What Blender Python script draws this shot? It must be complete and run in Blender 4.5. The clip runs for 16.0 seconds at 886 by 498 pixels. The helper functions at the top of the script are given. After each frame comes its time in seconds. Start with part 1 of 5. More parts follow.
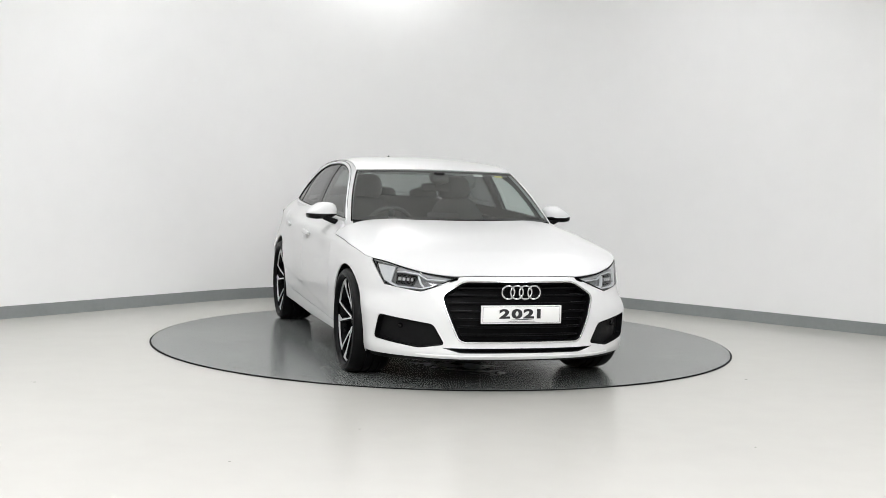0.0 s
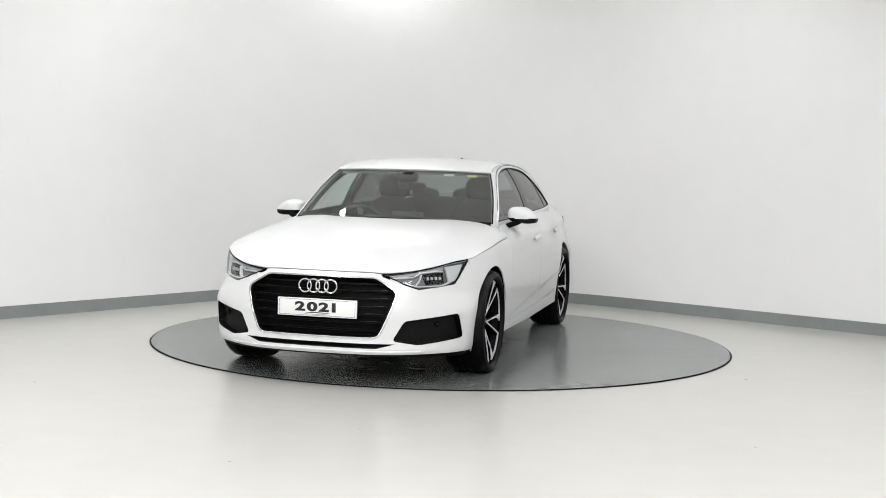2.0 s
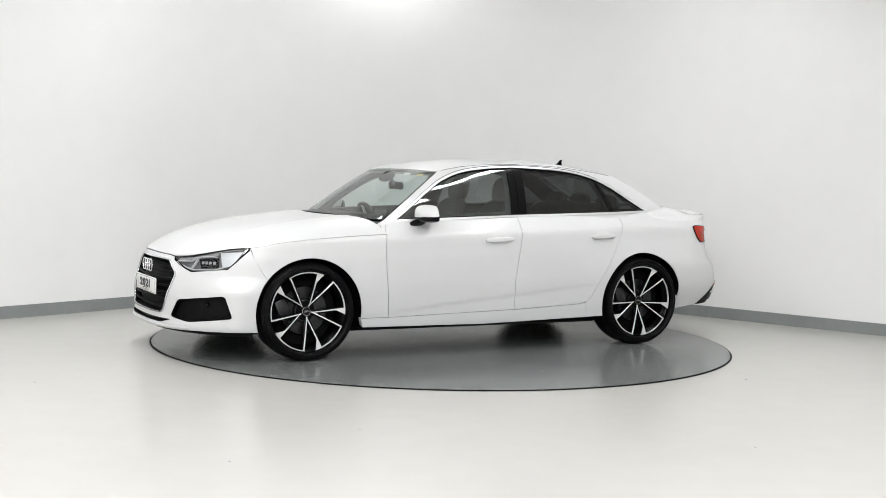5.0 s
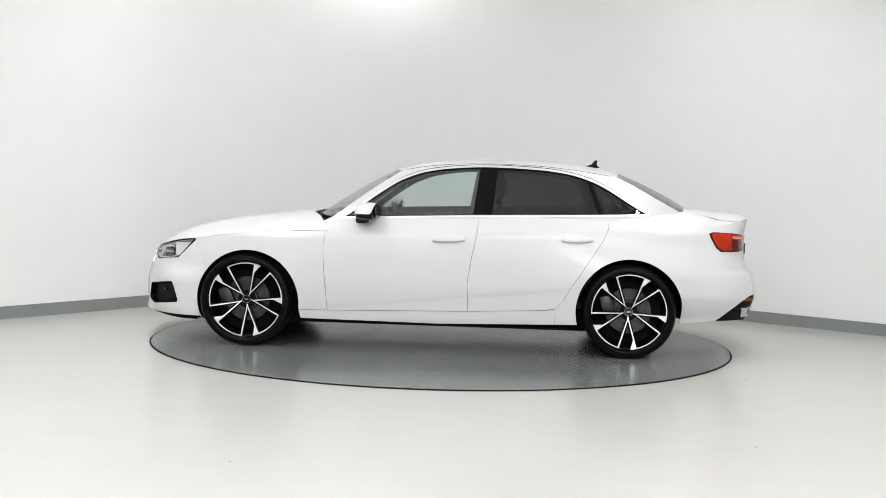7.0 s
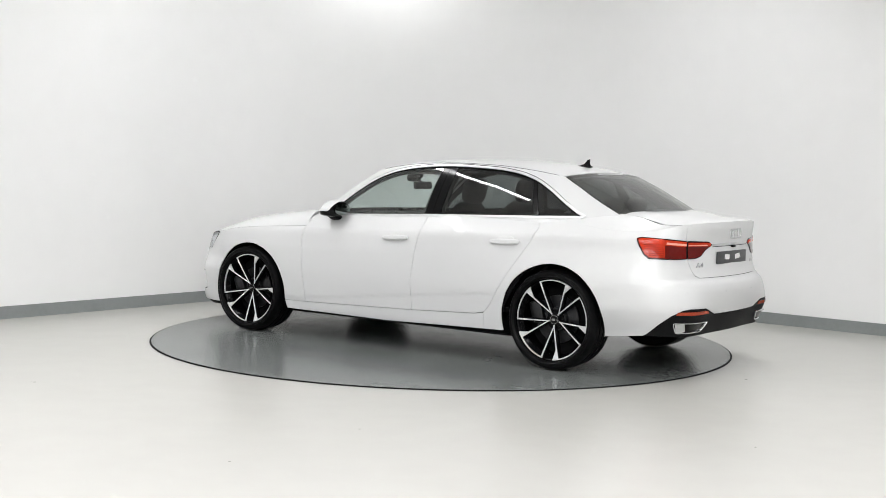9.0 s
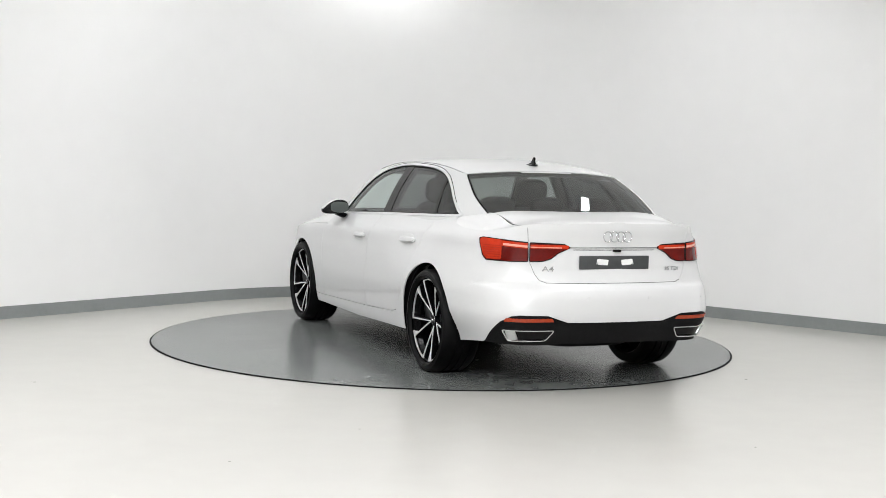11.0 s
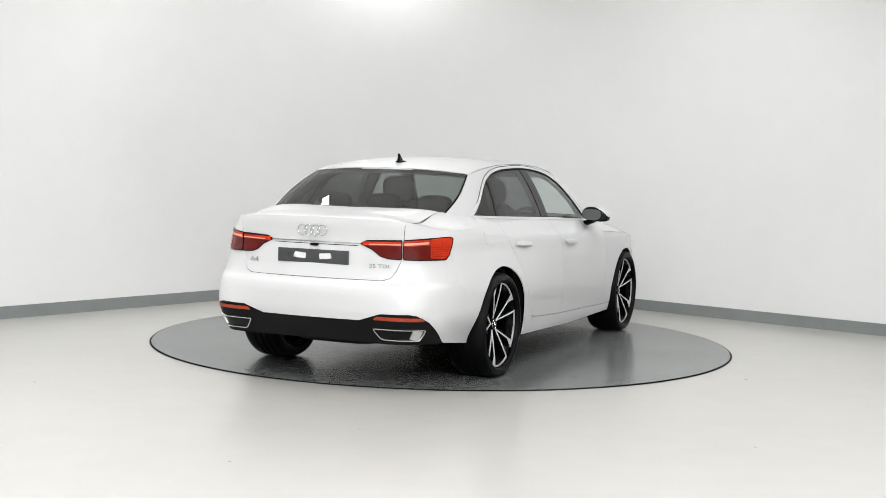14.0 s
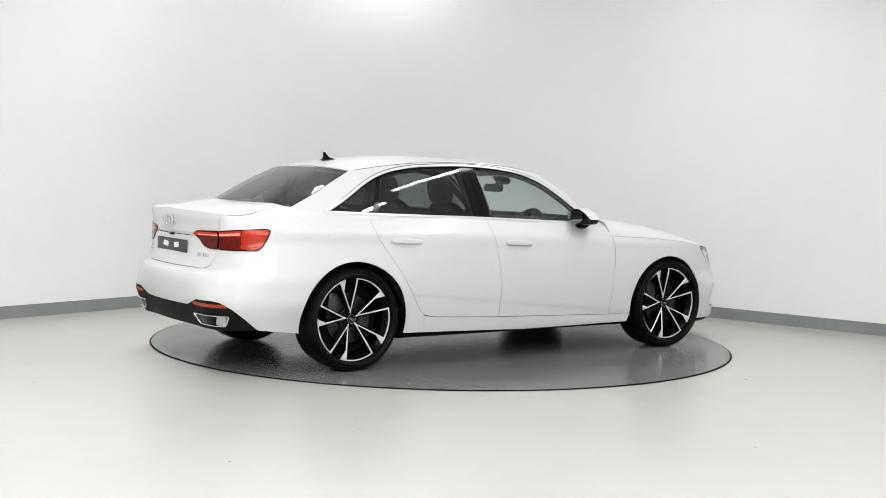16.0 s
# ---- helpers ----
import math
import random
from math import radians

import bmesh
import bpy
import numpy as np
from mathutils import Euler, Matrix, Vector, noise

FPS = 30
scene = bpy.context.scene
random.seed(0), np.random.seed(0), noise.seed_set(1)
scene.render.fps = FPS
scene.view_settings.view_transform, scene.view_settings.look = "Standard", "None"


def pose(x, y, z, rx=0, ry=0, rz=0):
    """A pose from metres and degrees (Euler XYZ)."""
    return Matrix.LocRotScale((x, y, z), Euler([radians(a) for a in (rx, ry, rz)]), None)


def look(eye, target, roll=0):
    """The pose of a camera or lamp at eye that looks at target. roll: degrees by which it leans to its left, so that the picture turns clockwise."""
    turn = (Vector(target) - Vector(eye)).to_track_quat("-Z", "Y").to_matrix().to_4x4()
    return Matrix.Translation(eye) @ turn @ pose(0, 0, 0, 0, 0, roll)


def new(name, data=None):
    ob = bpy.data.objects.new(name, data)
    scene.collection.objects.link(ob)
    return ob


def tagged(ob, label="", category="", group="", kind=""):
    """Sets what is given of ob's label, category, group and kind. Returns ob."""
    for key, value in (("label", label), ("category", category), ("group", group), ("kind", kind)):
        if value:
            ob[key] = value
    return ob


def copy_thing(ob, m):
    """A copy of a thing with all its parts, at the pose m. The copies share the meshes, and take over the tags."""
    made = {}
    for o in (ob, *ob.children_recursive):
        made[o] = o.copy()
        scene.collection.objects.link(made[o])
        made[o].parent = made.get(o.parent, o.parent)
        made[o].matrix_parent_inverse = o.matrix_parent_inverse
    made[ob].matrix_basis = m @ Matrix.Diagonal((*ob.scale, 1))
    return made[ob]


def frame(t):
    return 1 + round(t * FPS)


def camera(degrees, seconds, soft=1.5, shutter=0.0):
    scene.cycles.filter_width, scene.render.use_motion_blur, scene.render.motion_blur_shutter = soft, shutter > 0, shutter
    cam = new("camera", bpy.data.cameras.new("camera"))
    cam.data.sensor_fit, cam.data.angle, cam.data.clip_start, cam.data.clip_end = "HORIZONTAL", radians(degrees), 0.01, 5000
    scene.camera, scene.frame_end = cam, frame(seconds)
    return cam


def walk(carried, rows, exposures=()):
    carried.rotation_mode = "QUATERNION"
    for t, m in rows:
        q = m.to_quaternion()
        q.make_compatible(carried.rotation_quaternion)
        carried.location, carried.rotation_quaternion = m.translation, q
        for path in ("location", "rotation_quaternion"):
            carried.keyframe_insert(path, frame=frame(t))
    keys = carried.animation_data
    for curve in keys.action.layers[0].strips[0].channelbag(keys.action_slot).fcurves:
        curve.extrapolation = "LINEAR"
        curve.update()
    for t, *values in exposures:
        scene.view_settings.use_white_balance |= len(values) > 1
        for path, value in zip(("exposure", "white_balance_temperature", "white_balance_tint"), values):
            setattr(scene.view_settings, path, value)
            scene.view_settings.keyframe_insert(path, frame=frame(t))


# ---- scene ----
# ---------------------------------------------------------------- camera
cam = camera(38.94, 16.0, soft=0.4)
EYE = Vector((0.0, -9.846, 1.364))
YAW, PITCH = radians(0.0194), radians(-3.777)
AHEAD = Vector((-math.sin(YAW) * math.cos(PITCH), math.cos(YAW) * math.cos(PITCH), math.sin(PITCH)))
STAND = look(EYE, EYE + AHEAD * 10.0, 1.53)
walk(cam, [(0.0, STAND), (16.0, STAND)], exposures=[(0.0, 0.0), (16.0, 0.0)])

# ---------------------------------------------------------------- world and light
world = bpy.data.worlds.new("world")
scene.world = world
world.use_nodes = True
world.node_tree.nodes["Background"].inputs[0].default_value = (1, 1, 1, 1)
world.node_tree.nodes["Background"].inputs[1].default_value = 0.0

LAMP_POWER = 1.35
CEILING_Z = 4.0
# unseen wide panels added as fill over the near end of the room, thin strips over the deck: x, y, length along x,
# length along y, watts
LAMPS = [(q * 1.5, y, 2.7, 2.3, w) for y, w in ((-10.9, 155), (-8.3, 105)) for q in (-1, 1)]
LAMPS += [(-2.05, -0.4, 0.14, 3.0, 42), (2.05, -0.4, 0.14, 3.0, 37), (-2.5, -3.9, 0.14, 3.0, 78), (2.5, -3.9, 0.14, 3.0, 62)]
LAMPS += [(-0.65, 3.0, 0.8, 0.16, 18)]


# ---------------------------------------------------------------- materials
def material(name, colour, rough=0.5, metal=0.0, coat=0.0, vary=0.0, scale=6.0, bump=0.0, bump_scale=60.0, rough_vary=0.0,
             emit=None, tint2=None, spec=0.5):
    m = bpy.data.materials.new(name)
    m.use_nodes = True
    nt = m.node_tree
    b = nt.nodes["Principled BSDF"]
    b.inputs["Base Color"].default_value = (*colour, 1)
    b.inputs["Roughness"].default_value = rough
    b.inputs["Metallic"].default_value = metal
    b.inputs["Coat Weight"].default_value = coat
    b.inputs["Coat Roughness"].default_value = 0.03
    b.inputs["Specular IOR Level"].default_value = spec
    co = nt.nodes.new("ShaderNodeTexCoord")
    if vary or tint2:
        n = nt.nodes.new("ShaderNodeTexNoise")
        n.inputs["Scale"].default_value, n.inputs["Detail"].default_value = scale, 8
        n2 = nt.nodes.new("ShaderNodeTexNoise")
        n2.inputs["Scale"].default_value, n2.inputs["Detail"].default_value = scale * 9, 4
        add = nt.nodes.new("ShaderNodeMath")
        add.operation, add.inputs[1].default_value = "MULTIPLY_ADD", 0.65
        scl = nt.nodes.new("ShaderNodeMath")
        scl.operation, scl.inputs[1].default_value = "MULTIPLY", 0.35
        nt.links.new(co.outputs["Object"], n.inputs["Vector"])
        nt.links.new(co.outputs["Object"], n2.inputs["Vector"])
        nt.links.new(n2.outputs["Fac"], scl.inputs[0])
        nt.links.new(n.outputs["Fac"], add.inputs[0])
        nt.links.new(scl.outputs[0], add.inputs[2])
        r = nt.nodes.new("ShaderNodeValToRGB")
        other = tint2 or tuple(c * (1 - vary) for c in colour)
        r.color_ramp.elements[0].position, r.color_ramp.elements[1].position = 0.35, 0.65
        r.color_ramp.elements[0].color = (*other, 1)
        r.color_ramp.elements[1].color = (*colour, 1)
        nt.links.new(add.outputs[0], r.inputs[0])
        nt.links.new(r.outputs[0], b.inputs["Base Color"])
        if rough_vary:
            mr = nt.nodes.new("ShaderNodeMapRange")
            mr.inputs["To Min"].default_value, mr.inputs["To Max"].default_value = rough - rough_vary, rough + rough_vary
            nt.links.new(add.outputs[0], mr.inputs["Value"])
            nt.links.new(mr.outputs[0], b.inputs["Roughness"])
    if bump:
        n = nt.nodes.new("ShaderNodeTexNoise")
        n.inputs["Scale"].default_value, n.inputs["Detail"].default_value = bump_scale, 6
        bp = nt.nodes.new("ShaderNodeBump")
        bp.inputs["Strength"].default_value, bp.inputs["Distance"].default_value = bump, 0.004
        nt.links.new(co.outputs["Object"], n.inputs["Vector"])
        nt.links.new(n.outputs["Fac"], bp.inputs["Height"])
        nt.links.new(bp.outputs[0], b.inputs["Normal"])
    if emit:
        b.inputs["Emission Color"].default_value = (*emit[:3], 1)
        b.inputs["Emission Strength"].default_value = emit[3]
    return m


def glass(name, colour, ior=1.5, rough=0.0):
    """A thin pane: light passes straight and takes the tint; Fresnel drives the gloss."""
    m = bpy.data.materials.new(name)
    m.use_nodes = True
    nt = m.node_tree
    nt.nodes.remove(nt.nodes["Principled BSDF"])
    t = nt.nodes.new("ShaderNodeBsdfTransparent")
    t.inputs[0].default_value = (*colour, 1)
    g = nt.nodes.new("ShaderNodeBsdfGlossy")
    g.inputs["Roughness"].default_value = rough
    lw = nt.nodes.new("ShaderNodeLayerWeight")
    lw.inputs["Blend"].default_value = 0.5
    pw = nt.nodes.new("ShaderNodeMath")
    pw.operation, pw.inputs[1].default_value = "POWER", 5.0
    f = nt.nodes.new("ShaderNodeMath")
    r0 = 2 * ((ior - 1) / (ior + 1)) ** 2
    f.operation, f.inputs[1].default_value, f.inputs[2].default_value = "MULTIPLY_ADD", 0.9 - r0, r0
    nt.links.new(lw.outputs["Facing"], pw.inputs[0])
    nt.links.new(pw.outputs[0], f.inputs[0])
    mix = nt.nodes.new("ShaderNodeMixShader")
    nt.links.new(f.outputs[0], mix.inputs[0])
    nt.links.new(t.outputs[0], mix.inputs[1])
    nt.links.new(g.outputs[0], mix.inputs[2])
    nt.links.new(mix.outputs[0], nt.nodes["Material Output"].inputs[0])
    return m


WALL = material("wall_paint", (0.86, 0.86, 0.855), 0.75, vary=0.03, scale=0.5, bump=0.08, bump_scale=90)
CEIL = material("ceiling_paint", (0.85, 0.85, 0.84), 0.85, vary=0.03, scale=0.8)
FLOOR = material("epoxy_floor", (0.50, 0.491, 0.462), 0.26, vary=0.05, scale=0.5)
BACK_WALL = material("grey_wall_paint", (0.60, 0.602, 0.605), 0.7, vary=0.06, scale=0.6, bump=0.08, bump_scale=90)
BASEBOARD = material("baseboard_vinyl", (0.25, 0.265, 0.265), 0.5, vary=0.12, scale=3.0, bump=0.05)
DISC = material("turntable_coat", (0.165, 0.175, 0.172), 0.23, vary=0.20, scale=1.1, rough_vary=0.08)
DARK = material("dark_gap", (0.005, 0.005, 0.0055), 0.8, spec=0.1)
PAINT = material("white_car_paint", (0.665, 0.667, 0.67), 0.40, coat=0.5, vary=0.012, scale=2.0)
PAINT.node_tree.nodes["Principled BSDF"].inputs["Coat Roughness"].default_value = 0.10
BLACK = material("black_plastic", (0.004, 0.004, 0.0045), 0.5, vary=0.3, scale=30, bump=0.1, bump_scale=300, spec=0.07)
GRAIN = material("grained_black_plastic", (0.008, 0.008, 0.0085), 0.55, vary=0.25, scale=40, bump=0.25, bump_scale=400, spec=0.09)
GLOSS = material("gloss_black", (0.004, 0.004, 0.0045), 0.12, vary=0.2, scale=20, spec=0.18)
WHEEL_BLACK = material("wheel_black", (0.003, 0.003, 0.0034), 0.2, vary=0.2, scale=20, spec=0.10)
RUBBER = material("tyre_rubber", (0.004, 0.004, 0.0044), 0.40, vary=0.35, scale=18, bump=0.2, bump_scale=110, spec=0.10)
HANDLE_CUP = material("cup_paint", (0.70, 0.70, 0.70), 0.45, coat=0.5, vary=0.03, scale=20)
CHROME = material("chrome", (0.72, 0.73, 0.74), 0.12, metal=1.0, vary=0.08, scale=25)
SATIN = material("satin_aluminium", (0.62, 0.63, 0.64), 0.3, metal=1.0, vary=0.1, scale=30)
BRIGHT = material("bright_trim", (0.84, 0.845, 0.85), 0.36, metal=0.6, vary=0.06, scale=30)
MACHINED = material("machined_alloy", (0.86, 0.86, 0.865), 0.34, metal=0.55, vary=0.1, scale=40)
STEEL = material("brake_steel", (0.07, 0.07, 0.073), 0.35, metal=1.0, vary=0.3, scale=25)
TRIM = material("cabin_trim", (0.013, 0.0135, 0.014), 0.7, vary=0.3, scale=15, bump=0.15, bump_scale=250)
LEATHER = material("black_leather", (0.012, 0.012, 0.013), 0.5, vary=0.25, scale=12, bump=0.25, bump_scale=160)
HEADLINER = material("grey_headliner", (0.33, 0.335, 0.33), 0.9, vary=0.08, scale=20)
RED = material("red_lamp", (0.64, 0.038, 0.010), 0.10, spec=0.25, vary=0.35, scale=9)
RED_MID = material("mid_red_lamp", (0.42, 0.020, 0.007), 0.12, spec=0.25, vary=0.3, scale=9)
RED_DARK = material("dark_red_lamp", (0.13, 0.006, 0.004), 0.10, spec=0.22, vary=0.3, scale=9)
REFLECT = material("reflector_red", (0.38, 0.045, 0.012), 0.2, vary=0.3, scale=60)
# pale line across the tail lamps, their highlight painted into its colour
RED_GLINT = material("pale_red_glint", (0.85, 0.38, 0.28), 0.15, spec=0.5, vary=0.15, scale=12)
LAMP_GREY = material("lamp_housing", (0.20, 0.203, 0.206), 0.35, metal=0.2, vary=0.25, scale=20)
LAMP_MID = material("lamp_mask", (0.42, 0.425, 0.43), 0.4, vary=0.15, scale=20)
LAMP_LIGHT = material("lamp_reflector", (0.82, 0.83, 0.84), 0.3, metal=0.3, vary=0.1, scale=20)
PLATE = material("plate_white", (0.80, 0.80, 0.79), 0.4, vary=0.03, scale=20)
INK = material("plate_ink", (0.01, 0.01, 0.011), 0.5, vary=0.2, scale=20)
PLATE_DARK = material("plate_holder", (0.055, 0.058, 0.06), 0.45, vary=0.2, scale=25)
STICKER_WHITE = material("sticker_white", (0.75, 0.76, 0.75), 0.6, vary=0.05, scale=30)
STICKER_YELLOW = material("sticker_yellow", (0.72, 0.66, 0.22), 0.6, vary=0.05, scale=30)
MIRROR = material("mirror_glass", (0.14, 0.155, 0.15), 0.01, metal=1.0)
CLEAR = glass("clear_glass", (0.85, 0.93, 0.905), 1.75)
SCREEN = glass("windscreen_glass", (0.84, 0.91, 0.89), 2.0)
PRIVACY = glass("privacy_glass", (0.18, 0.192, 0.195))
BACKLIGHT = glass("backlight_glass", (0.36, 0.385, 0.38), 1.85)
LENS = glass("headlamp_lens", (0.90, 0.91, 0.92))


# ---------------------------------------------------------------- mesh helpers
def finish(name, me, mat, parent=None, label=""):
    me.materials.append(mat)
    ob = new(name, me)
    if parent is not None:
        ob.parent = parent
    if label:
        tagged(ob, label)
    return ob


def part(name, bm, mat, parent=None, label="", smooth=True):
    """Links a bmesh as one mesh object under a thing or a part."""
    bmesh.ops.recalc_face_normals(bm, faces=bm.faces)
    for f in bm.faces:
        f.smooth = smooth
    for e in bm.edges:
        if len(e.link_faces) == 2 and e.calc_face_angle() > radians(35):
            e.smooth = False
    me = bpy.data.meshes.new(name)
    bm.to_mesh(me)
    bm.free()
    return finish(name, me, mat, parent, label)


def part_raw(name, verts, faces, mat, parent=None, label="", normals=None):
    me = bpy.data.meshes.new(name)
    me.from_pydata([tuple(map(float, v)) for v in verts], [], faces)
    me.polygons.foreach_set("use_smooth", [True] * len(me.polygons))
    if normals is not None:
        me.normals_split_custom_set_from_vertices([tuple(map(float, n)) for n in normals])
    me.update()
    return finish(name, me, mat, parent, label)


def hermite(xs, ys):
    """A smooth curve through the pairs, as a function of arrays."""
    xs, ys = np.array(xs, float), np.array(ys, float)
    if xs[0] > xs[-1]:
        xs, ys = xs[::-1], ys[::-1]
    d = np.diff(ys) / np.diff(xs)
    m = np.concatenate([[d[0]], np.where(d[1:] * d[:-1] > 0, 2 * d[1:] * d[:-1] / np.where(d[1:] + d[:-1] == 0, 1, d[1:] + d[:-1]), 0), [d[-1]]])

    def f(x):
        x = np.clip(np.asarray(x, float), xs[0], xs[-1])
        i = np.clip(np.searchsorted(xs, x) - 1, 0, len(xs) - 2)
        h = xs[i + 1] - xs[i]
        t = (x - xs[i]) / h
        return ((2 * t**3 - 3 * t**2 + 1) * ys[i] + (t**3 - 2 * t**2 + t) * h * m[i]
                + (3 * t**2 - 2 * t**3) * ys[i + 1] + (t**3 - t**2) * h * m[i + 1])
    return f


def step01(t):
    t = np.clip(t, 0, 1)
    return t * t * (3 - 2 * t)


def rounded(poly, r=0.02, n=4):
    """A closed polygon with its corners rounded by about r."""
    out = []
    k = len(poly)
    for i in range(k):
        a, b, c = (np.array(poly[(i + j) % k], float) for j in (-1, 0, 1))
        u, v = a - b, c - b
        lu, lv = np.linalg.norm(u), np.linalg.norm(v)
        q = min(r, lu * 0.45, lv * 0.45)
        p0, p1 = b + u / lu * q, b + v / lv * q
        for j in range(n + 1):
            t = j / n
            out.append(tuple((1 - t) ** 2 * p0 + 2 * t * (1 - t) * b + t * t * p1))
    return out


def resample(poly, step, closed=True):
    pts = [np.array(p, float) for p in poly]
    out = []
    for i in range(len(pts) if closed else len(pts) - 1):
        a, b = pts[i], pts[(i + 1) % len(pts)]
        k = max(1, math.ceil(np.linalg.norm(b - a) / step))
        out += [a + (b - a) * j / k for j in range(k)]
    if not closed:
        out.append(pts[-1])
    keep = [out[0]]
    for p in out[1:]:
        if np.linalg.norm(p - keep[-1]) > 1e-4:
            keep.append(p)
    if closed and np.linalg.norm(keep[-1] - keep[0]) < 1e-4:
        keep.pop()
    return np.array(keep)


def inside(poly, pts):
    x, y = pts[:, 0], pts[:, 1]
    hit = np.zeros(len(pts), bool)
    j = len(poly) - 1
    for i in range(len(poly)):
        xi, yi, xj, yj = poly[i][0], poly[i][1], poly[j][0], poly[j][1]
        if yi != yj:
            hit ^= ((yi > y) != (yj > y)) & (x < (xj - xi) * (y - yi) / (yj - yi) + xi)
        j = i
    return hit


def surface_normals(fn, a, b, flip):
    h = 1e-3
    n = np.cross(fn(a + h, b) - fn(a - h, b), fn(a, b + h) - fn(a, b - h))
    n /= np.maximum(np.linalg.norm(n, axis=1), 1e-12)[:, None]
    return -n if flip else n


def sheet(name, loops, fn, mat, parent, label="", step=0.03, thick=0.012, flip=False, lift=0.0):
    """A pressed panel: the region of the surface fn(a, b) inside the first loop and outside the others, with folded edges."""
    from mathutils.geometry import delaunay_2d_cdt
    loops = [resample(lp, step * 0.6) for lp in loops]
    lo, hi = loops[0].min(0), loops[0].max(0)
    gx, gy = np.meshgrid(np.arange(lo[0] + step / 2, hi[0], step), np.arange(lo[1] + step / 2, hi[1], step))
    gx = gx + (np.arange(gx.shape[0])[:, None] % 2) * step * 0.5
    grid = np.stack([gx.ravel(), gy.ravel()], 1)
    ok = inside(loops[0], grid)
    for lp in loops[1:]:
        ok &= ~inside(lp, grid)
    grid = grid[ok]
    edge = np.concatenate(loops)
    if len(grid):
        far = np.ones(len(grid), bool)
        for e in edge:
            far &= ((grid - e) ** 2).sum(1) > (0.45 * step) ** 2
        grid = grid[far]
    pts = np.concatenate([edge, grid]) if len(grid) else edge
    edges, k = [], 0
    for lp in loops:
        edges += [(k + i, k + (i + 1) % len(lp)) for i in range(len(lp))]
        k += len(lp)
    v, _, f, *_ = delaunay_2d_cdt([Vector(p) for p in pts], edges, [], 0, 1e-7)
    v = np.array([tuple(p) for p in v])
    f = np.array([t for t in f if len(t) == 3])
    c = v[f].mean(1)
    ok = inside(loops[0], c)
    for lp in loops[1:]:
        ok &= ~inside(lp, c)
    f = f[ok]
    n = surface_normals(fn, v[:, 0], v[:, 1], flip)
    p = fn(v[:, 0], v[:, 1]) + n * lift
    if flip:
        f = f[:, ::-1]
    verts, norms, faces = [p], [n], [tuple(map(int, t)) for t in f]
    base = len(p)
    for lp in loops:
        nn = surface_normals(fn, lp[:, 0], lp[:, 1], flip)
        q = fn(lp[:, 0], lp[:, 1]) + nn * lift
        tang = np.roll(q, -1, 0) - np.roll(q, 1, 0)
        side = np.cross(tang, nn)
        side /= np.maximum(np.linalg.norm(side, axis=1), 1e-12)[:, None]
        k = len(lp)
        verts += [q, q - nn * thick]
        norms += [side, side]
        for i in range(k):
            j = (i + 1) % k
            faces.append((base + i, base + k + i, base + k + j, base + j))
        base += 2 * k
    return part_raw(name, np.concatenate(verts), faces, mat, parent, label, np.concatenate(norms))


def ribbon(name, path, fn, mat, parent, label="", width=0.01, height=0.005, lift=0.0, closed=False, flip=False, step=0.03):
    """A raised or sunk strip that runs along a path on the surface."""
    lp = resample(path, step, closed)
    nn = surface_normals(fn, lp[:, 0], lp[:, 1], flip)
    q = fn(lp[:, 0], lp[:, 1]) + nn * lift
    if closed:
        tang = np.roll(q, -1, 0) - np.roll(q, 1, 0)
    else:
        tang = np.gradient(q, axis=0)
    side = np.cross(tang, nn)
    side /= np.maximum(np.linalg.norm(side, axis=1), 1e-12)[:, None]
    sect = [(-0.5, -0.6), (-0.5, 0.55), (-0.32, 1.0), (0.32, 1.0), (0.5, 0.55), (0.5, -0.6)]
    verts, faces, m, k = [], [], len(sect), len(lp)
    for i in range(k):
        for a, b in sect:
            verts.append(q[i] + side[i] * a * width + nn[i] * b * height)
    for i in range(k if closed else k - 1):
        j = (i + 1) % k
        for s in range(m - 1):
            faces.append((i * m + s, i * m + s + 1, j * m + s + 1, j * m + s))
    if not closed:
        faces += [tuple(range(m)), tuple((k - 1) * m + s for s in range(m))[::-1]]
    bm = bmesh.new()
    vs = [bm.verts.new(tuple(map(float, x))) for x in verts]
    for f in faces:
        bm.faces.new([vs[i] for i in f])
    return part(name, bm, mat, parent, label)


def box_bm(sx, sy, sz, bevel=0.01, seg=2, m=None):
    bm = bmesh.new()
    bmesh.ops.create_cube(bm, size=1.0, matrix=Matrix.Diagonal((sx, sy, sz, 1)))
    if bevel:
        bmesh.ops.bevel(bm, geom=list(bm.edges), offset=bevel, segments=seg, profile=0.5, affect="EDGES")
    if m is not None:
        bmesh.ops.transform(bm, matrix=m, verts=bm.verts)
    return bm


def lathe_bm(profile, seg=64, axis="Y", m=None):
    """Turns (radius, along) pairs round the Y or Z axis."""
    bm = bmesh.new()
    rings = []
    for r, h in profile:
        ring = []
        for i in range(seg):
            a = 2 * math.pi * i / seg
            p = (r * math.cos(a), h, r * math.sin(a)) if axis == "Y" else (r * math.cos(a), r * math.sin(a), h)
            ring.append(bm.verts.new(p))
        rings.append(ring)
    for a, b in zip(rings, rings[1:]):
        for i in range(seg):
            bm.faces.new((a[i], a[(i + 1) % seg], b[(i + 1) % seg], b[i]))
    if m is not None:
        bmesh.ops.transform(bm, matrix=m, verts=bm.verts)
    return bm


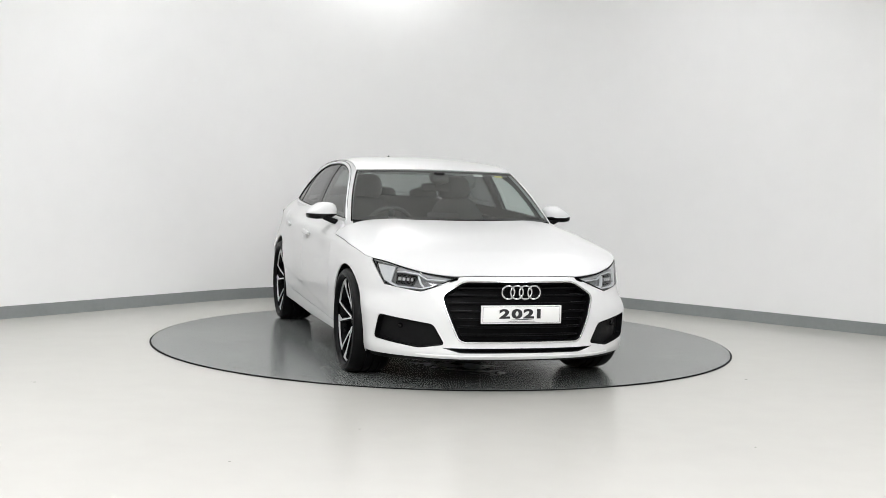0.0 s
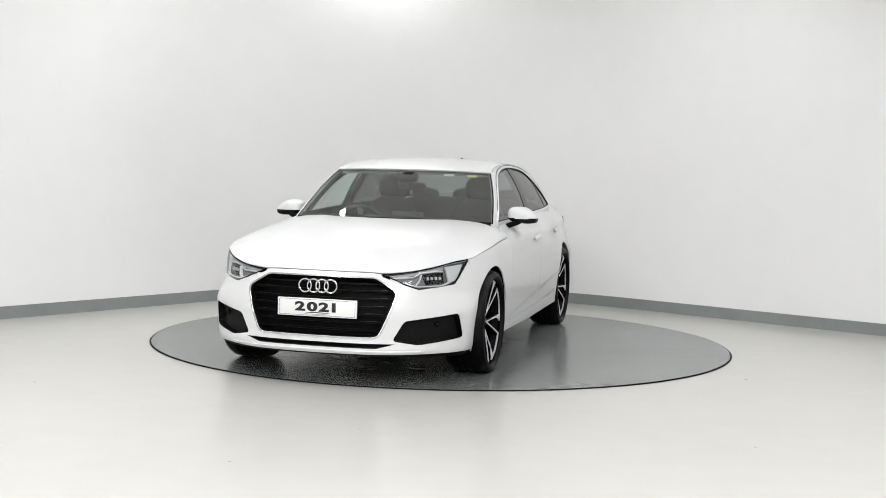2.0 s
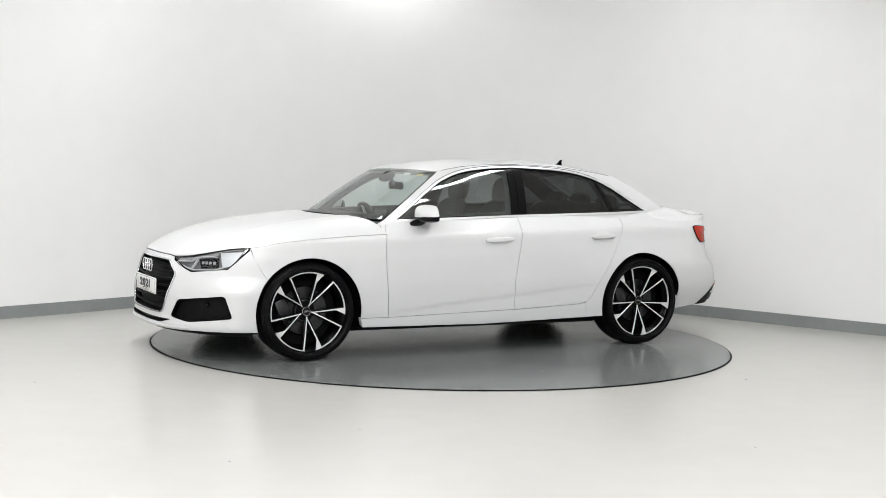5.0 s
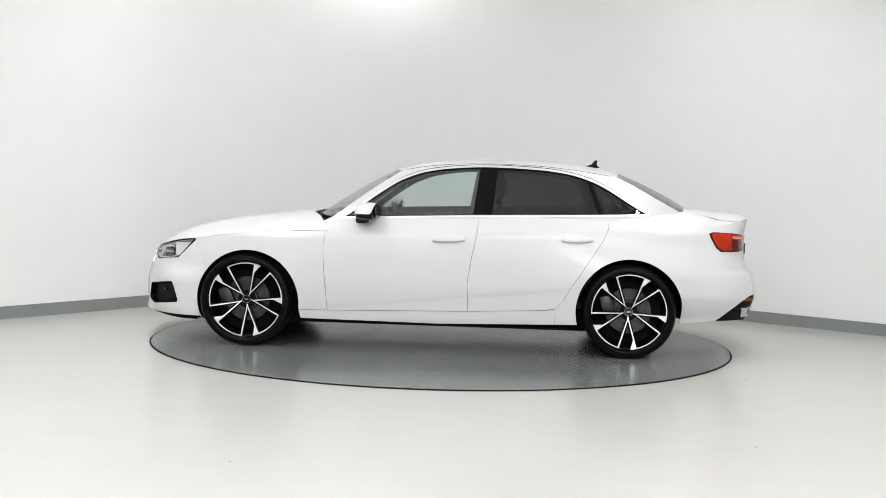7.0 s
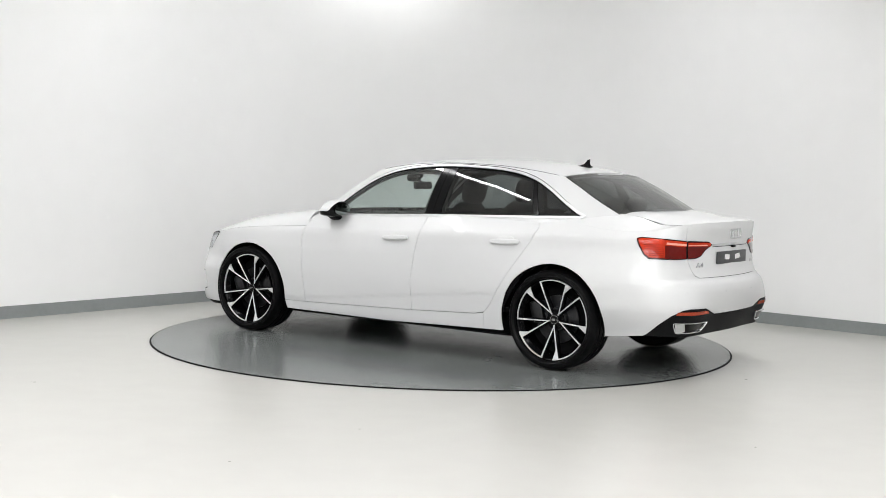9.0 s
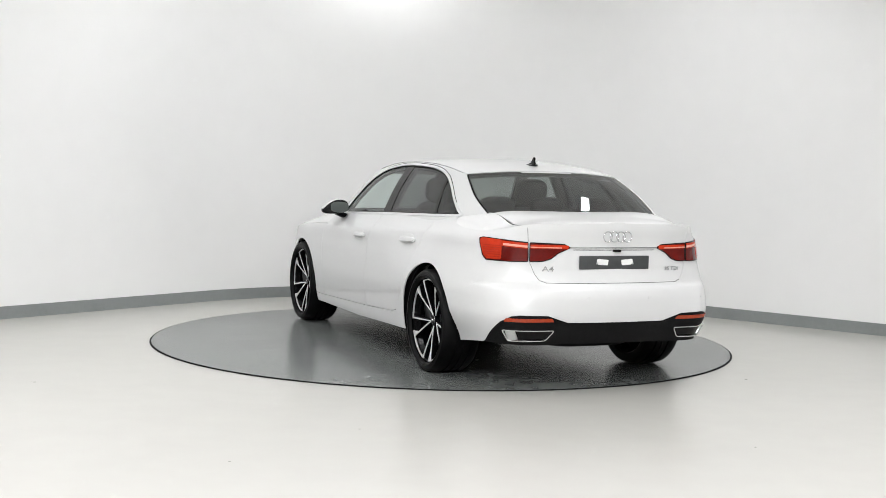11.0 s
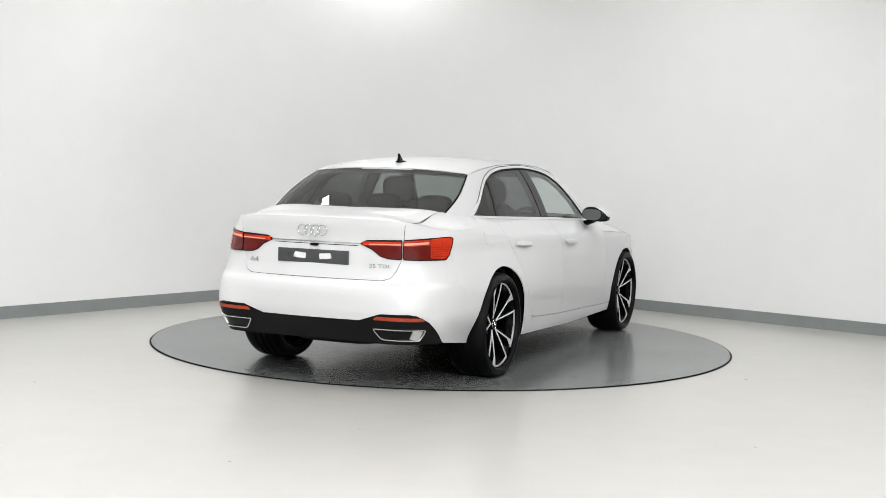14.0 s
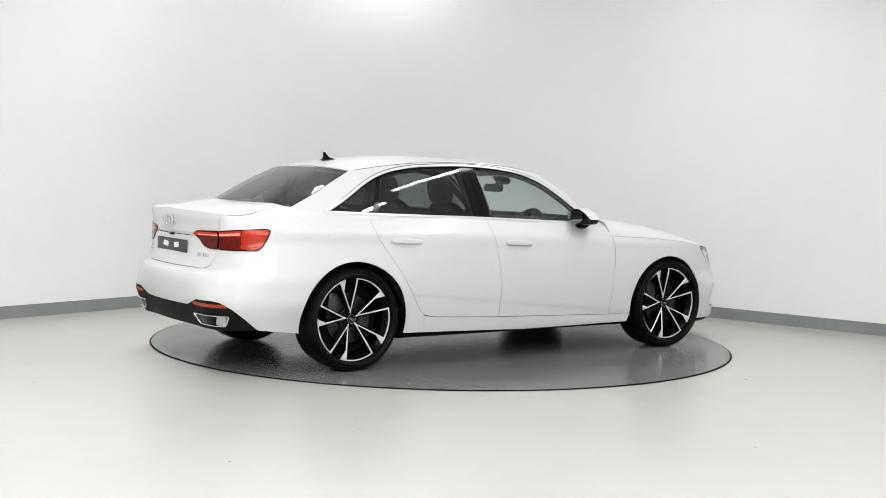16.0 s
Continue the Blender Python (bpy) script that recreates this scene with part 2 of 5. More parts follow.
def torus_bm(R, r, m=None, seg=48, sub=10):
    bm = bmesh.new()
    v = [[bm.verts.new(((R + r * math.cos(b)) * math.cos(a), (R + r * math.cos(b)) * math.sin(a), r * math.sin(b)))
          for b in (2 * math.pi * j / sub for j in range(sub))] for a in (2 * math.pi * i / seg for i in range(seg))]
    for i in range(seg):
        for j in range(sub):
            bm.faces.new((v[i][j], v[(i + 1) % seg][j], v[(i + 1) % seg][(j + 1) % sub], v[i][(j + 1) % sub]))
    if m is not None:
        bmesh.ops.transform(bm, matrix=m, verts=bm.verts)
    return bm


def extrude_bm(poly, depth, m=None, bevel=0.0):
    """A plate of outline poly in the XY plane, depth thick along Z."""
    bm = bmesh.new()
    face = bm.faces.new([bm.verts.new((p[0], p[1], 0)) for p in poly])
    out = bmesh.ops.extrude_face_region(bm, geom=[face])
    bmesh.ops.translate(bm, vec=(0, 0, depth), verts=[g for g in out["geom"] if isinstance(g, bmesh.types.BMVert)])
    if bevel:
        bmesh.ops.bevel(bm, geom=[e for e in bm.edges if abs(e.verts[0].co.z - e.verts[1].co.z) < 1e-6 and e.verts[0].co.z > depth / 2],
                        offset=bevel, segments=2, affect="EDGES")
    if m is not None:
        bmesh.ops.transform(bm, matrix=m, verts=bm.verts)
    return bm


def blob_bm(sx, sy, sz, e=3.0, seg=36, rings=20, m=None):
    """A soft cushion-like solid (superellipsoid) of full size sx, sy, sz."""
    bm = bmesh.new()

    def pw(c):
        return math.copysign(abs(c) ** (2 / e), c)
    rows = []
    for j in range(1, rings):
        b = -math.pi / 2 + math.pi * j / rings
        rows.append([bm.verts.new((sx / 2 * pw(math.cos(b)) * pw(math.cos(a)), sy / 2 * pw(math.cos(b)) * pw(math.sin(a)), sz / 2 * pw(math.sin(b))))
                     for a in (2 * math.pi * i / seg for i in range(seg))])
    for a, b in zip(rows, rows[1:]):
        for i in range(seg):
            bm.faces.new((a[i], a[(i + 1) % seg], b[(i + 1) % seg], b[i]))
    bm.faces.new(rows[0][::-1])
    bm.faces.new(rows[-1])
    if m is not None:
        bmesh.ops.transform(bm, matrix=m, verts=bm.verts)
    return bm


def tube_bm(pts, r, seg=8):
    bm = bmesh.new()
    pts = [Vector(p) for p in pts]
    rings = []
    for i, p in enumerate(pts):
        t = (pts[min(i + 1, len(pts) - 1)] - pts[max(i - 1, 0)]).normalized()
        u = t.cross(Vector((0, 0, 1)) if abs(t.z) < 0.9 else Vector((1, 0, 0))).normalized()
        w = t.cross(u)
        rings.append([bm.verts.new(p + (u * math.cos(a) + w * math.sin(a)) * r) for a in (2 * math.pi * k / seg for k in range(seg))])
    for a, b in zip(rings, rings[1:]):
        for i in range(seg):
            bm.faces.new((a[i], a[(i + 1) % seg], b[(i + 1) % seg], b[i]))
    bm.faces.new(rings[0][::-1])
    bm.faces.new(rings[-1])
    return bm


# ---------------------------------------------------------------- the room
def room_outline():
    """The plan of the studio: two straight wings meet in a wide rounded corner; plain walls close it behind."""
    apex, left, right = Vector((-0.44, 4.56)), Vector((-0.628, -0.778)), Vector((0.769, -0.639))
    a, b = apex + left * 2.97, apex + right * 2.97
    r = 2.97 * math.tan(left.angle(right) / 2)
    mid = (left + right).normalized()
    centre = apex + mid * math.hypot(2.97, r)
    a0 = math.atan2(*(a - centre).yx)
    a1 = math.atan2(*(b - centre).yx)
    if a0 < a1:
        a0 += 2 * math.pi
    arc = [tuple(centre + Vector((math.cos(t), math.sin(t))) * r) for t in (a0 + (a1 - a0) * i / 40 for i in range(41))]
    far_l, far_r = apex + left * 9.0, apex + right * 9.0
    return [(far_l.x, -12.5), tuple(far_l)] + arc + [tuple(far_r), (far_r.x, -12.5)]


PLAN = room_outline()


def wall_strip(name, plan, z0, z1, inner, outer, mat, label, category, keep=None):
    """An upright strip of wall along the plan, from z0 to z1, between two offsets outward of the plan line."""
    pts = [Vector(p) for p in plan]
    k = len(pts)
    nor = []
    for i in range(k):
        d = (pts[(i + 1) % k] - pts[i]).normalized() + (pts[i] - pts[i - 1]).normalized()
        d.normalize()
        e = (pts[(i + 1) % k] - pts[i]).normalized()
        nor.append(Vector((-d.y, d.x)) / max(0.5, d.dot(e)))
    bm = bmesh.new()
    ring = [[bm.verts.new((*(p + n * o), z)) for p, n in zip(pts, nor)] for o, z in ((inner, z0), (inner, z1), (outer, z1), (outer, z0))]
    for a in range(4):
        A, B = ring[a], ring[(a + 1) % 4]
        for i in keep or range(k):
            bm.faces.new((A[i], A[(i + 1) % k], B[(i + 1) % k], B[i]))
    bmesh.ops.delete(bm, geom=[v for v in bm.verts if not v.link_faces], context="VERTS")
    bmesh.ops.holes_fill(bm, edges=[e for e in bm.edges if e.is_boundary], sides=4)
    return tagged(part(name, bm, mat), label, category, kind="structure")


def plan_plate(name, plan, z0, z1, mat, label, category, grow=0.3):
    c = Vector((0, -3))
    poly = [Vector(p) + (Vector(p) - c).normalized() * grow for p in plan]
    bm = extrude_bm([tuple(p) for p in poly], z1 - z0, Matrix.Translation((0, 0, z0)))
    return tagged(part(name, bm, mat, smooth=False), label, category, kind="structure")


floor = plan_plate("floor", PLAN, -0.2, -0.008, FLOOR, "pale cream glossy epoxy studio floor with small scuffs", "floor")
LAST = len(PLAN) - 1
wall_strip("wall_curved", PLAN, -0.008, CEILING_Z, 0.0, 0.2, WALL, "smooth white curved studio wall with rounded corner", "wall", range(1, LAST - 1))
wall_strip("wall_back", PLAN, -0.008, CEILING_Z, 0.0, 0.2, BACK_WALL, "plain pale grey studio wall at the room's near end", "wall", [LAST - 1, LAST, 0])
wall_strip("baseboard", PLAN, -0.008, 0.098, -0.012, -0.0005, BASEBOARD, "flat grey baseboard along the white studio wall", "baseboard")
plan_plate("ceiling", PLAN, CEILING_Z, CEILING_Z + 0.15, CEIL, "plain white painted studio ceiling", "ceiling")


SCUFF = material("floor_scuff", (0.10, 0.095, 0.085), 0.7, vary=0.3, scale=60)
for x, y, r in ((-2.46, -2.32, 0.012), (-0.41, -3.42, 0.008), (1.60, -3.60, 0.007), (2.05, -1.52, 0.009), (-0.95, -4.2, 0.006)):
    blot = rounded([(r * (1 + 0.5 * math.sin(5 * a + x)) * math.cos(a) + x, 0.6 * r * math.sin(a) + y) for a in (i * math.pi / 4 for i in range(8))], r * 0.3, 2)
    part("scuff", extrude_bm(blot, 0.001, Matrix.Translation((0, 0, -0.008))), SCUFF, floor, "small dark scuff on the floor")


# fixtures stay out of view; the wide ones are added to brighten car and walls
def unseen_ceiling_light(x, y, sx, sy, watts):
    base = new("unseen_ceiling_light")
    base.location = (x, y, CEILING_Z - 0.04)
    for dx, dy, w, d in ((0, sy / 2 + 0.015, sx + 0.06, 0.03), (0, -sy / 2 - 0.015, sx + 0.06, 0.03), (sx / 2 + 0.015, 0, 0.03, sy), (-sx / 2 - 0.015, 0, 0.03, sy)):
        part("frame", box_bm(w, d, 0.078, 0.004, 1, Matrix.Translation((dx, dy, 0))), CEIL, base)
    part("backing", box_bm(sx, sy, 0.01, 0, 1, Matrix.Translation((0, 0, 0.03))), CEIL, base)
    tagged(base, "white rectangular ceiling panel light, out of view, added to light the studio", "ceiling light", "ceiling lights")
    d = bpy.data.lights.new("unseen_ceiling_lamp", "AREA")
    d.shape, d.size, d.size_y, d.energy, d.color = "RECTANGLE", sx, sy, LAMP_POWER * watts, (0.982, 0.988, 1.0)
    lamp = new("unseen_ceiling_lamp", d)
    lamp.location = (x, y, CEILING_Z - 0.02)


for row in LAMPS:
    unseen_ceiling_light(*row)

# the turntable
DISC_R = 2.235
turntable = new("turntable")
part("deck", lathe_bm([(0.0001, -0.006), (0.0001, 0.0), (1.0, 0.0), (DISC_R - 0.004, 0.0), (DISC_R, -0.003), (DISC_R, -0.007)], 160, "Z"), DISC, turntable)
part("edge_band", lathe_bm([(DISC_R + 0.0005, -0.006), (DISC_R + 0.0005, -0.0005), (DISC_R + 0.004, -0.0015), (DISC_R + 0.004, -0.006)], 160, "Z"), DARK, turntable, "dark steel edge of the deck")
tagged(turntable, "round grey coated turntable deck flush in the floor", "turntable")
gap = part("turntable_gap", lathe_bm([(DISC_R - 0.01, -0.0075), (DISC_R + 0.012, -0.0075), (DISC_R + 0.012, -0.0068), (DISC_R - 0.01, -0.0068)], 160, "Z"), DARK)
tagged(gap, "thin dark gap around the turntable deck", "floor gap", kind="structure")

# ---------------------------------------------------------------- the car's surfaces
# Car space: x ahead, y to its left, z up from the ground, axles at x = 1.41 and -1.41.
PLAN_X = [2.335, 2.328, 2.295, 2.225, 2.10, 1.94, 1.76, 1.45, 1.05, 0.5, 0.0, -0.6, -1.2, -1.5, -1.8, -2.0, -2.15, -2.265, -2.345, -2.385, -2.395]
PLAN_Y = [0.0, 0.20, 0.40, 0.555, 0.695, 0.795, 0.862, 0.905, 0.908, 0.905, 0.905, 0.908, 0.915, 0.908, 0.882, 0.845, 0.782, 0.67, 0.46, 0.22, 0.0]


def plan_curve():
    p = np.stack([PLAN_X, PLAN_Y], 1)
    p = np.concatenate([[[p[1, 0], -p[1, 1]]], p, [[p[-2, 0], -p[-2, 1]]]])
    out = []
    for i in range(1, len(p) - 2):
        k = 40
        t = np.arange(k) / k
        d = [max(np.linalg.norm(p[j + 1] - p[j]), 1e-6) ** 0.5 for j in (i - 1, i, i + 1)]
        m1 = (p[i + 1] - p[i]) + d[1] * ((p[i] - p[i - 1]) / d[0] - (p[i + 1] - p[i - 1]) / (d[0] + d[1]))
        m2 = (p[i + 1] - p[i]) + d[1] * ((p[i + 2] - p[i + 1]) / d[2] - (p[i + 2] - p[i]) / (d[1] + d[2]))
        h = t[:, None]
        out.append((2 * h**3 - 3 * h**2 + 1) * p[i] + (h**3 - 2 * h**2 + h) * m1 + (3 * h**2 - 2 * h**3) * p[i + 1] + (h**3 - h**2) * m2)
    out.append(p[-2][None])
    return np.concatenate(out)


RING = plan_curve()
RING_S = np.concatenate([[0], np.cumsum(np.linalg.norm(np.diff(RING, axis=0), axis=1))])
S_END = float(RING_S[-1])
RING_N = np.gradient(RING, axis=0)
RING_N = np.stack([RING_N[:, 1], -RING_N[:, 0]], 1)
RING_N /= np.linalg.norm(RING_N, axis=1)[:, None]


def sx(x):
    """Way along the belt at which the side has this x."""
    return float(np.interp(-x, -RING[:, 0], RING_S))


MID = int(np.argmin(abs(RING[:, 0])))


def sf(y):
    """Way along the belt at which the nose has this y."""
    return math.copysign(float(np.interp(abs(y), RING[:MID, 1], RING_S[:MID])), y)


def sr(y):
    """Way along the belt at which the tail has this y, on the left."""
    return float(np.interp(-y, -RING[MID:, 1], RING_S[MID:]))


FRONT_D = hermite([0.15, 0.205, 0.235, 0.30, 0.42, 0.54, 0.62, 0.67, 0.70, 0.74, 0.78, 1.1], [-0.07, -0.015, 0.0, -0.012, -0.012, -0.035, -0.062, -0.085, -0.105, -0.135, -0.17, -0.45])
SIDE_D = hermite([0.15, 0.20, 0.25, 0.30, 0.40, 0.55, 0.70, 0.79, 0.845, 0.875, 0.905, 0.94, 0.98, 1.02, 1.1], [-0.055, -0.035, -0.022, -0.016, -0.006, 0.004, 0.002, -0.005, -0.012, -0.022, -0.045, -0.075, -0.11, -0.145, -0.20])
REAR_D = hermite([0.22, 0.30, 0.40, 0.50, 0.58, 0.625, 0.66, 0.70, 0.76, 0.88, 0.94, 1.0, 1.04, 1.1], [-0.12, -0.075, -0.03, -0.006, 0.0, -0.008, -0.045, -0.058, -0.068, -0.075, -0.066, -0.052, -0.05, -0.07])


def belt(s, z):
    """The body below the window line and bonnet, all round: s runs from the nose along the left (right: negative) to the tail."""
    s, z = np.asarray(s, float), np.asarray(z, float)
    a = np.abs(s)
    x, y = np.interp(a, RING_S, RING[:, 0]), np.interp(a, RING_S, RING[:, 1])
    nx, ny = np.interp(a, RING_S, RING_N[:, 0]), np.interp(a, RING_S, RING_N[:, 1])
    ln = np.hypot(nx, ny)
    nx, ny = nx / ln, ny / ln
    zeta = z + 0.033 * np.clip(x, -1.7, 1.2) * step01((z - 0.5) / 0.3)
    side = SIDE_D(zeta)
    crease = 0.386 - 0.10 * (x - 0.24)
    fade = step01((1.25 - np.abs(x + 0.0)) / 0.35)
    side = side - 0.0032 * fade * step01((crease - z) / 0.030) + 0.002 * fade * step01((crease - 0.04 - z) / 0.12)
    side = side - 0.070 * step01((0.48 - z) / 0.25) * step01((-1.45 - x) / 0.3)
    side = side - 0.058 * step01((z - 0.58) / 0.30) * step01((-0.55 - x) / 0.85)
    end = np.where(nx > 0, FRONT_D(z), REAR_D(z))
    d = nx * nx * end + ny * ny * side
    y = y + 0.052 * np.exp(-(((x - 1.95) / 0.19) ** 2)) * step01((0.60 - z) / 0.14)
    x = x - 0.062 * np.exp(-(((y - 0.66) / 0.20) ** 2)) * np.where(x < -1.8, 1.0, 0.0) * step01((0.70 - z) / 0.28) * step01((-1.85 - x) / 0.25)
    sg = np.where(s < 0, -1.0, 1.0)
    return np.stack([x + nx * d, sg * (y + ny * d), z], -1)


# window side of the cabin
CABIN_B = hermite([1.0, 0.8, 0.5, 0.0, -0.8, -1.3, -1.5, -1.75, -1.95], [0.715, 0.742, 0.765, 0.785, 0.788, 0.768, 0.745, 0.672, 0.60])
CABIN_T = hermite([1.0, 0.3, 0.0, -0.4, -0.8, -1.3, -1.75, -1.95], [0.52, 0.572, 0.588, 0.592, 0.578, 0.53, 0.46, 0.42])


def cabin(x, z):
    x, z = np.asarray(x, float), np.asarray(z, float)
    q = (z - 1.0) / 0.37
    h = 0.72 * q + 0.28 * np.sign(q) * np.abs(q) ** 3
    b, t = CABIN_B(x), CABIN_T(x)
    return np.stack([x, b - (b - t) * h, z], -1)


def cabin_r(x, z):
    return cabin(x, z) * np.array([1, -1, 1])


def belt_at(depth):
    def fn(s, z):
        return belt(s, z) - surface_normals(belt, np.asarray(s, float), np.asarray(z, float), False) * depth
    return fn


ROOF_C = hermite([0.5, 0.37, 0.2, 0.0, -0.3, -0.6, -0.9, -1.15, -1.345, -1.5], [1.28, 1.337, 1.376, 1.404, 1.426, 1.43, 1.414, 1.386, 1.347, 1.30])
RAIL_Z = hermite([0.45, 0.30, 0.19, 0.0, -0.2, -0.4, -0.7, -0.95, -1.15, -1.31, -1.45], [1.25, 1.325, 1.353, 1.380, 1.393, 1.397, 1.390, 1.370, 1.345, 1.318, 1.27])


def rail_y(x):
    return cabin(x, RAIL_Z(x))[..., 1]


def roof_fn(x, y):
    x, y = np.asarray(x, float), np.asarray(y, float)
    u = np.clip(np.abs(y) / rail_y(x), 0, 1.05)
    return np.stack([x, y, ROOF_C(x) - (ROOF_C(x) - RAIL_Z(x)) * u**2.3], -1)


# glass at front and rear: v up, u across
WS_EDGE = [(0.795, 0.968), (0.62, 1.098), (0.45, 1.222), (0.30, 1.323)]
RW_EDGE = [(-1.775, 1.07), (-1.6, 1.163), (-1.45, 1.246), (-1.31, 1.316)]


def pane_fn(edge, centre_bottom, centre_top, bulge):
    ex = hermite(np.linspace(0, 1, 4), [e[0] for e in edge])
    ez = hermite(np.linspace(0, 1, 4), [e[1] for e in edge])

    def fn(u, v):
        u, v = np.asarray(u, float), np.asarray(v, float)
        x, z = ex(v), ez(v)
        y = cabin(x, z)[..., 1] - 0.004
        cx = centre_bottom[0] + (centre_top[0] - centre_bottom[0]) * v
        cz = centre_bottom[1] + (centre_top[1] - centre_bottom[1]) * v + bulge * 4 * v * (1 - v)
        k = 1 - np.abs(u) ** 2.2
        return np.stack([x + (cx - x) * k, y * u, z + (cz - z) * k], -1)
    return fn


windscreen_fn = pane_fn(WS_EDGE, (0.985, 0.968), (0.37, 1.334), 0.018)
backlight_fn = pane_fn(RW_EDGE, (-1.87, 1.092), (-1.345, 1.344), 0.016)

# upper edge of the belt, front: (way, height); rear likewise
TOP_F = [(0.0, 0.703), (sf(0.3), 0.702), (sf(0.41), 0.698), (sf(0.58), 0.712), (sf(0.70), 0.738), (sf(0.795), 0.770), (sx(1.75), 0.789),
         (sx(1.62), 0.815), (sx(1.28), 0.848), (sx(1.0), 0.864), (sx(0.80), 0.874), (sx(0.66), 0.880)]
TOP_R = [(sx(-1.35), 1.005), (sx(-1.55), 1.000), (sx(-1.75), 0.978), (sx(-1.95), 0.970), (sr(0.80), 0.982), (sr(0.70), 1.006), (sr(0.6), 1.023), (sr(0.3), 1.036), (S_END, 1.040)]
top_f = hermite([p[0] for p in TOP_F], [p[1] for p in TOP_F])
top_r = hermite([p[0] for p in TOP_R], [p[1] for p in TOP_R])


def edge_table(lo, hi, top):
    s = np.linspace(lo, hi, 260)
    return belt(s, top(s))


EDGE_F, EDGE_R = edge_table(0, sx(0.66), top_f), edge_table(sx(-1.35), S_END, top_r)
NOSE_C = hermite([2.25, 2.20, 2.15, 2.08, 1.967, 1.75, 1.389, 1.067, 0.8], [0.700, 0.728, 0.757, 0.795, 0.843, 0.895, 0.948, 0.982, 1.0])
TAIL_C = hermite([-1.3, -1.75, -1.9, -2.1, -2.25, -2.33, -2.36], [1.095, 1.095, 1.085, 1.066, 1.053, 1.045, 1.041])


def bonnet_fn(x, y):
    x, y = np.asarray(x, float), np.asarray(y, float)
    e = EDGE_F[::-1]
    ey, ez = np.interp(x, e[:, 0], e[:, 1]), np.interp(x, e[:, 0], e[:, 2])
    x_tip = EDGE_F[0, 0]
    zc = np.minimum(NOSE_C(x), 0.703 + np.clip(x_tip - x, 0, 9) * 0.8)
    u = np.clip(np.abs(y) / np.maximum(ey, 0.05), 0, 1.0)
    p = 2.6 + 1.6 * step01((2.1 - x) / 0.6) + 2.6 * step01((1.7 - x) / 0.8)
    swage = 0.003 * np.exp(-((np.abs(y) - 0.53 + 0.10 * (2.1 - x) * 0.5) / 0.05) ** 2) * step01((2.12 - x) / 0.3)
    return np.stack([x, y, zc - np.maximum(zc - ez, 0) * u**p + swage * (1 - u**p)], -1)


def deck_fn(x, y):
    x, y = np.asarray(x, float), np.asarray(y, float)
    e = EDGE_R[::-1]
    ey, ez = np.interp(x, e[:, 0], e[:, 1]), np.interp(x, e[:, 0], e[:, 2])
    zc = TAIL_C(x)
    u = np.clip(np.abs(y) / np.maximum(ey, 0.05), 0, 1.0)
    p = 3.4 + 4.0 * step01((x + 2.10) / 0.25)
    return np.stack([x, y, zc - np.maximum(zc - ez, 0) * u**p], -1)


def arc(cx, cz, r, a0, a1, n=40):
    return [(cx + r * math.cos(radians(a)), cz + r * math.sin(radians(a))) for a in np.linspace(a0, a1, n)]


ARCH_F, ARCH_R = (1.398, 0.327, 0.385), (-1.410, 0.338, 0.388)
A_SEAM = [(0.823, 0.876), (0.838, 0.768), (0.831, 0.618), (0.814, 0.451), (0.800, 0.285)]
B_SEAM = [(-0.297, 1.012), (-0.292, 0.902), (-0.252, 0.686), (-0.228, 0.519), (-0.238, 0.312)]
C_SEAM = [(-1.222, 1.042), (-1.250, 0.955), (-1.214, 0.864), (-1.106, 0.696), (-0.997, 0.528), (-0.925, 0.405), (-0.88, 0.355), (-0.80, 0.338)]
BASE_LINE = [(0.86, 0.93), (0.72, 0.962), (-0.29, 1.002), (-1.225, 1.030), (-1.53, 1.042)]
G = 0.0016


def shift(pts, dx):
    return [(x + dx, z) for x, z in pts]


def to_s(pts):
    return [(sx(x), z) for x, z in pts]


def base_z(x):
    return float(np.interp(-x, [-p[0] for p in BASE_LINE], [p[1] for p in BASE_LINE]))


car = new("car")
car_pieces = []


def both(name, loops, mat, parent, label="", **kw):
    """The same panel on the left and the right of the belt."""
    return [sheet(name, [[(q * s, z) for s, z in lp] for lp in loops], belt, mat, parent, label, **kw) for q in (1, -1)]


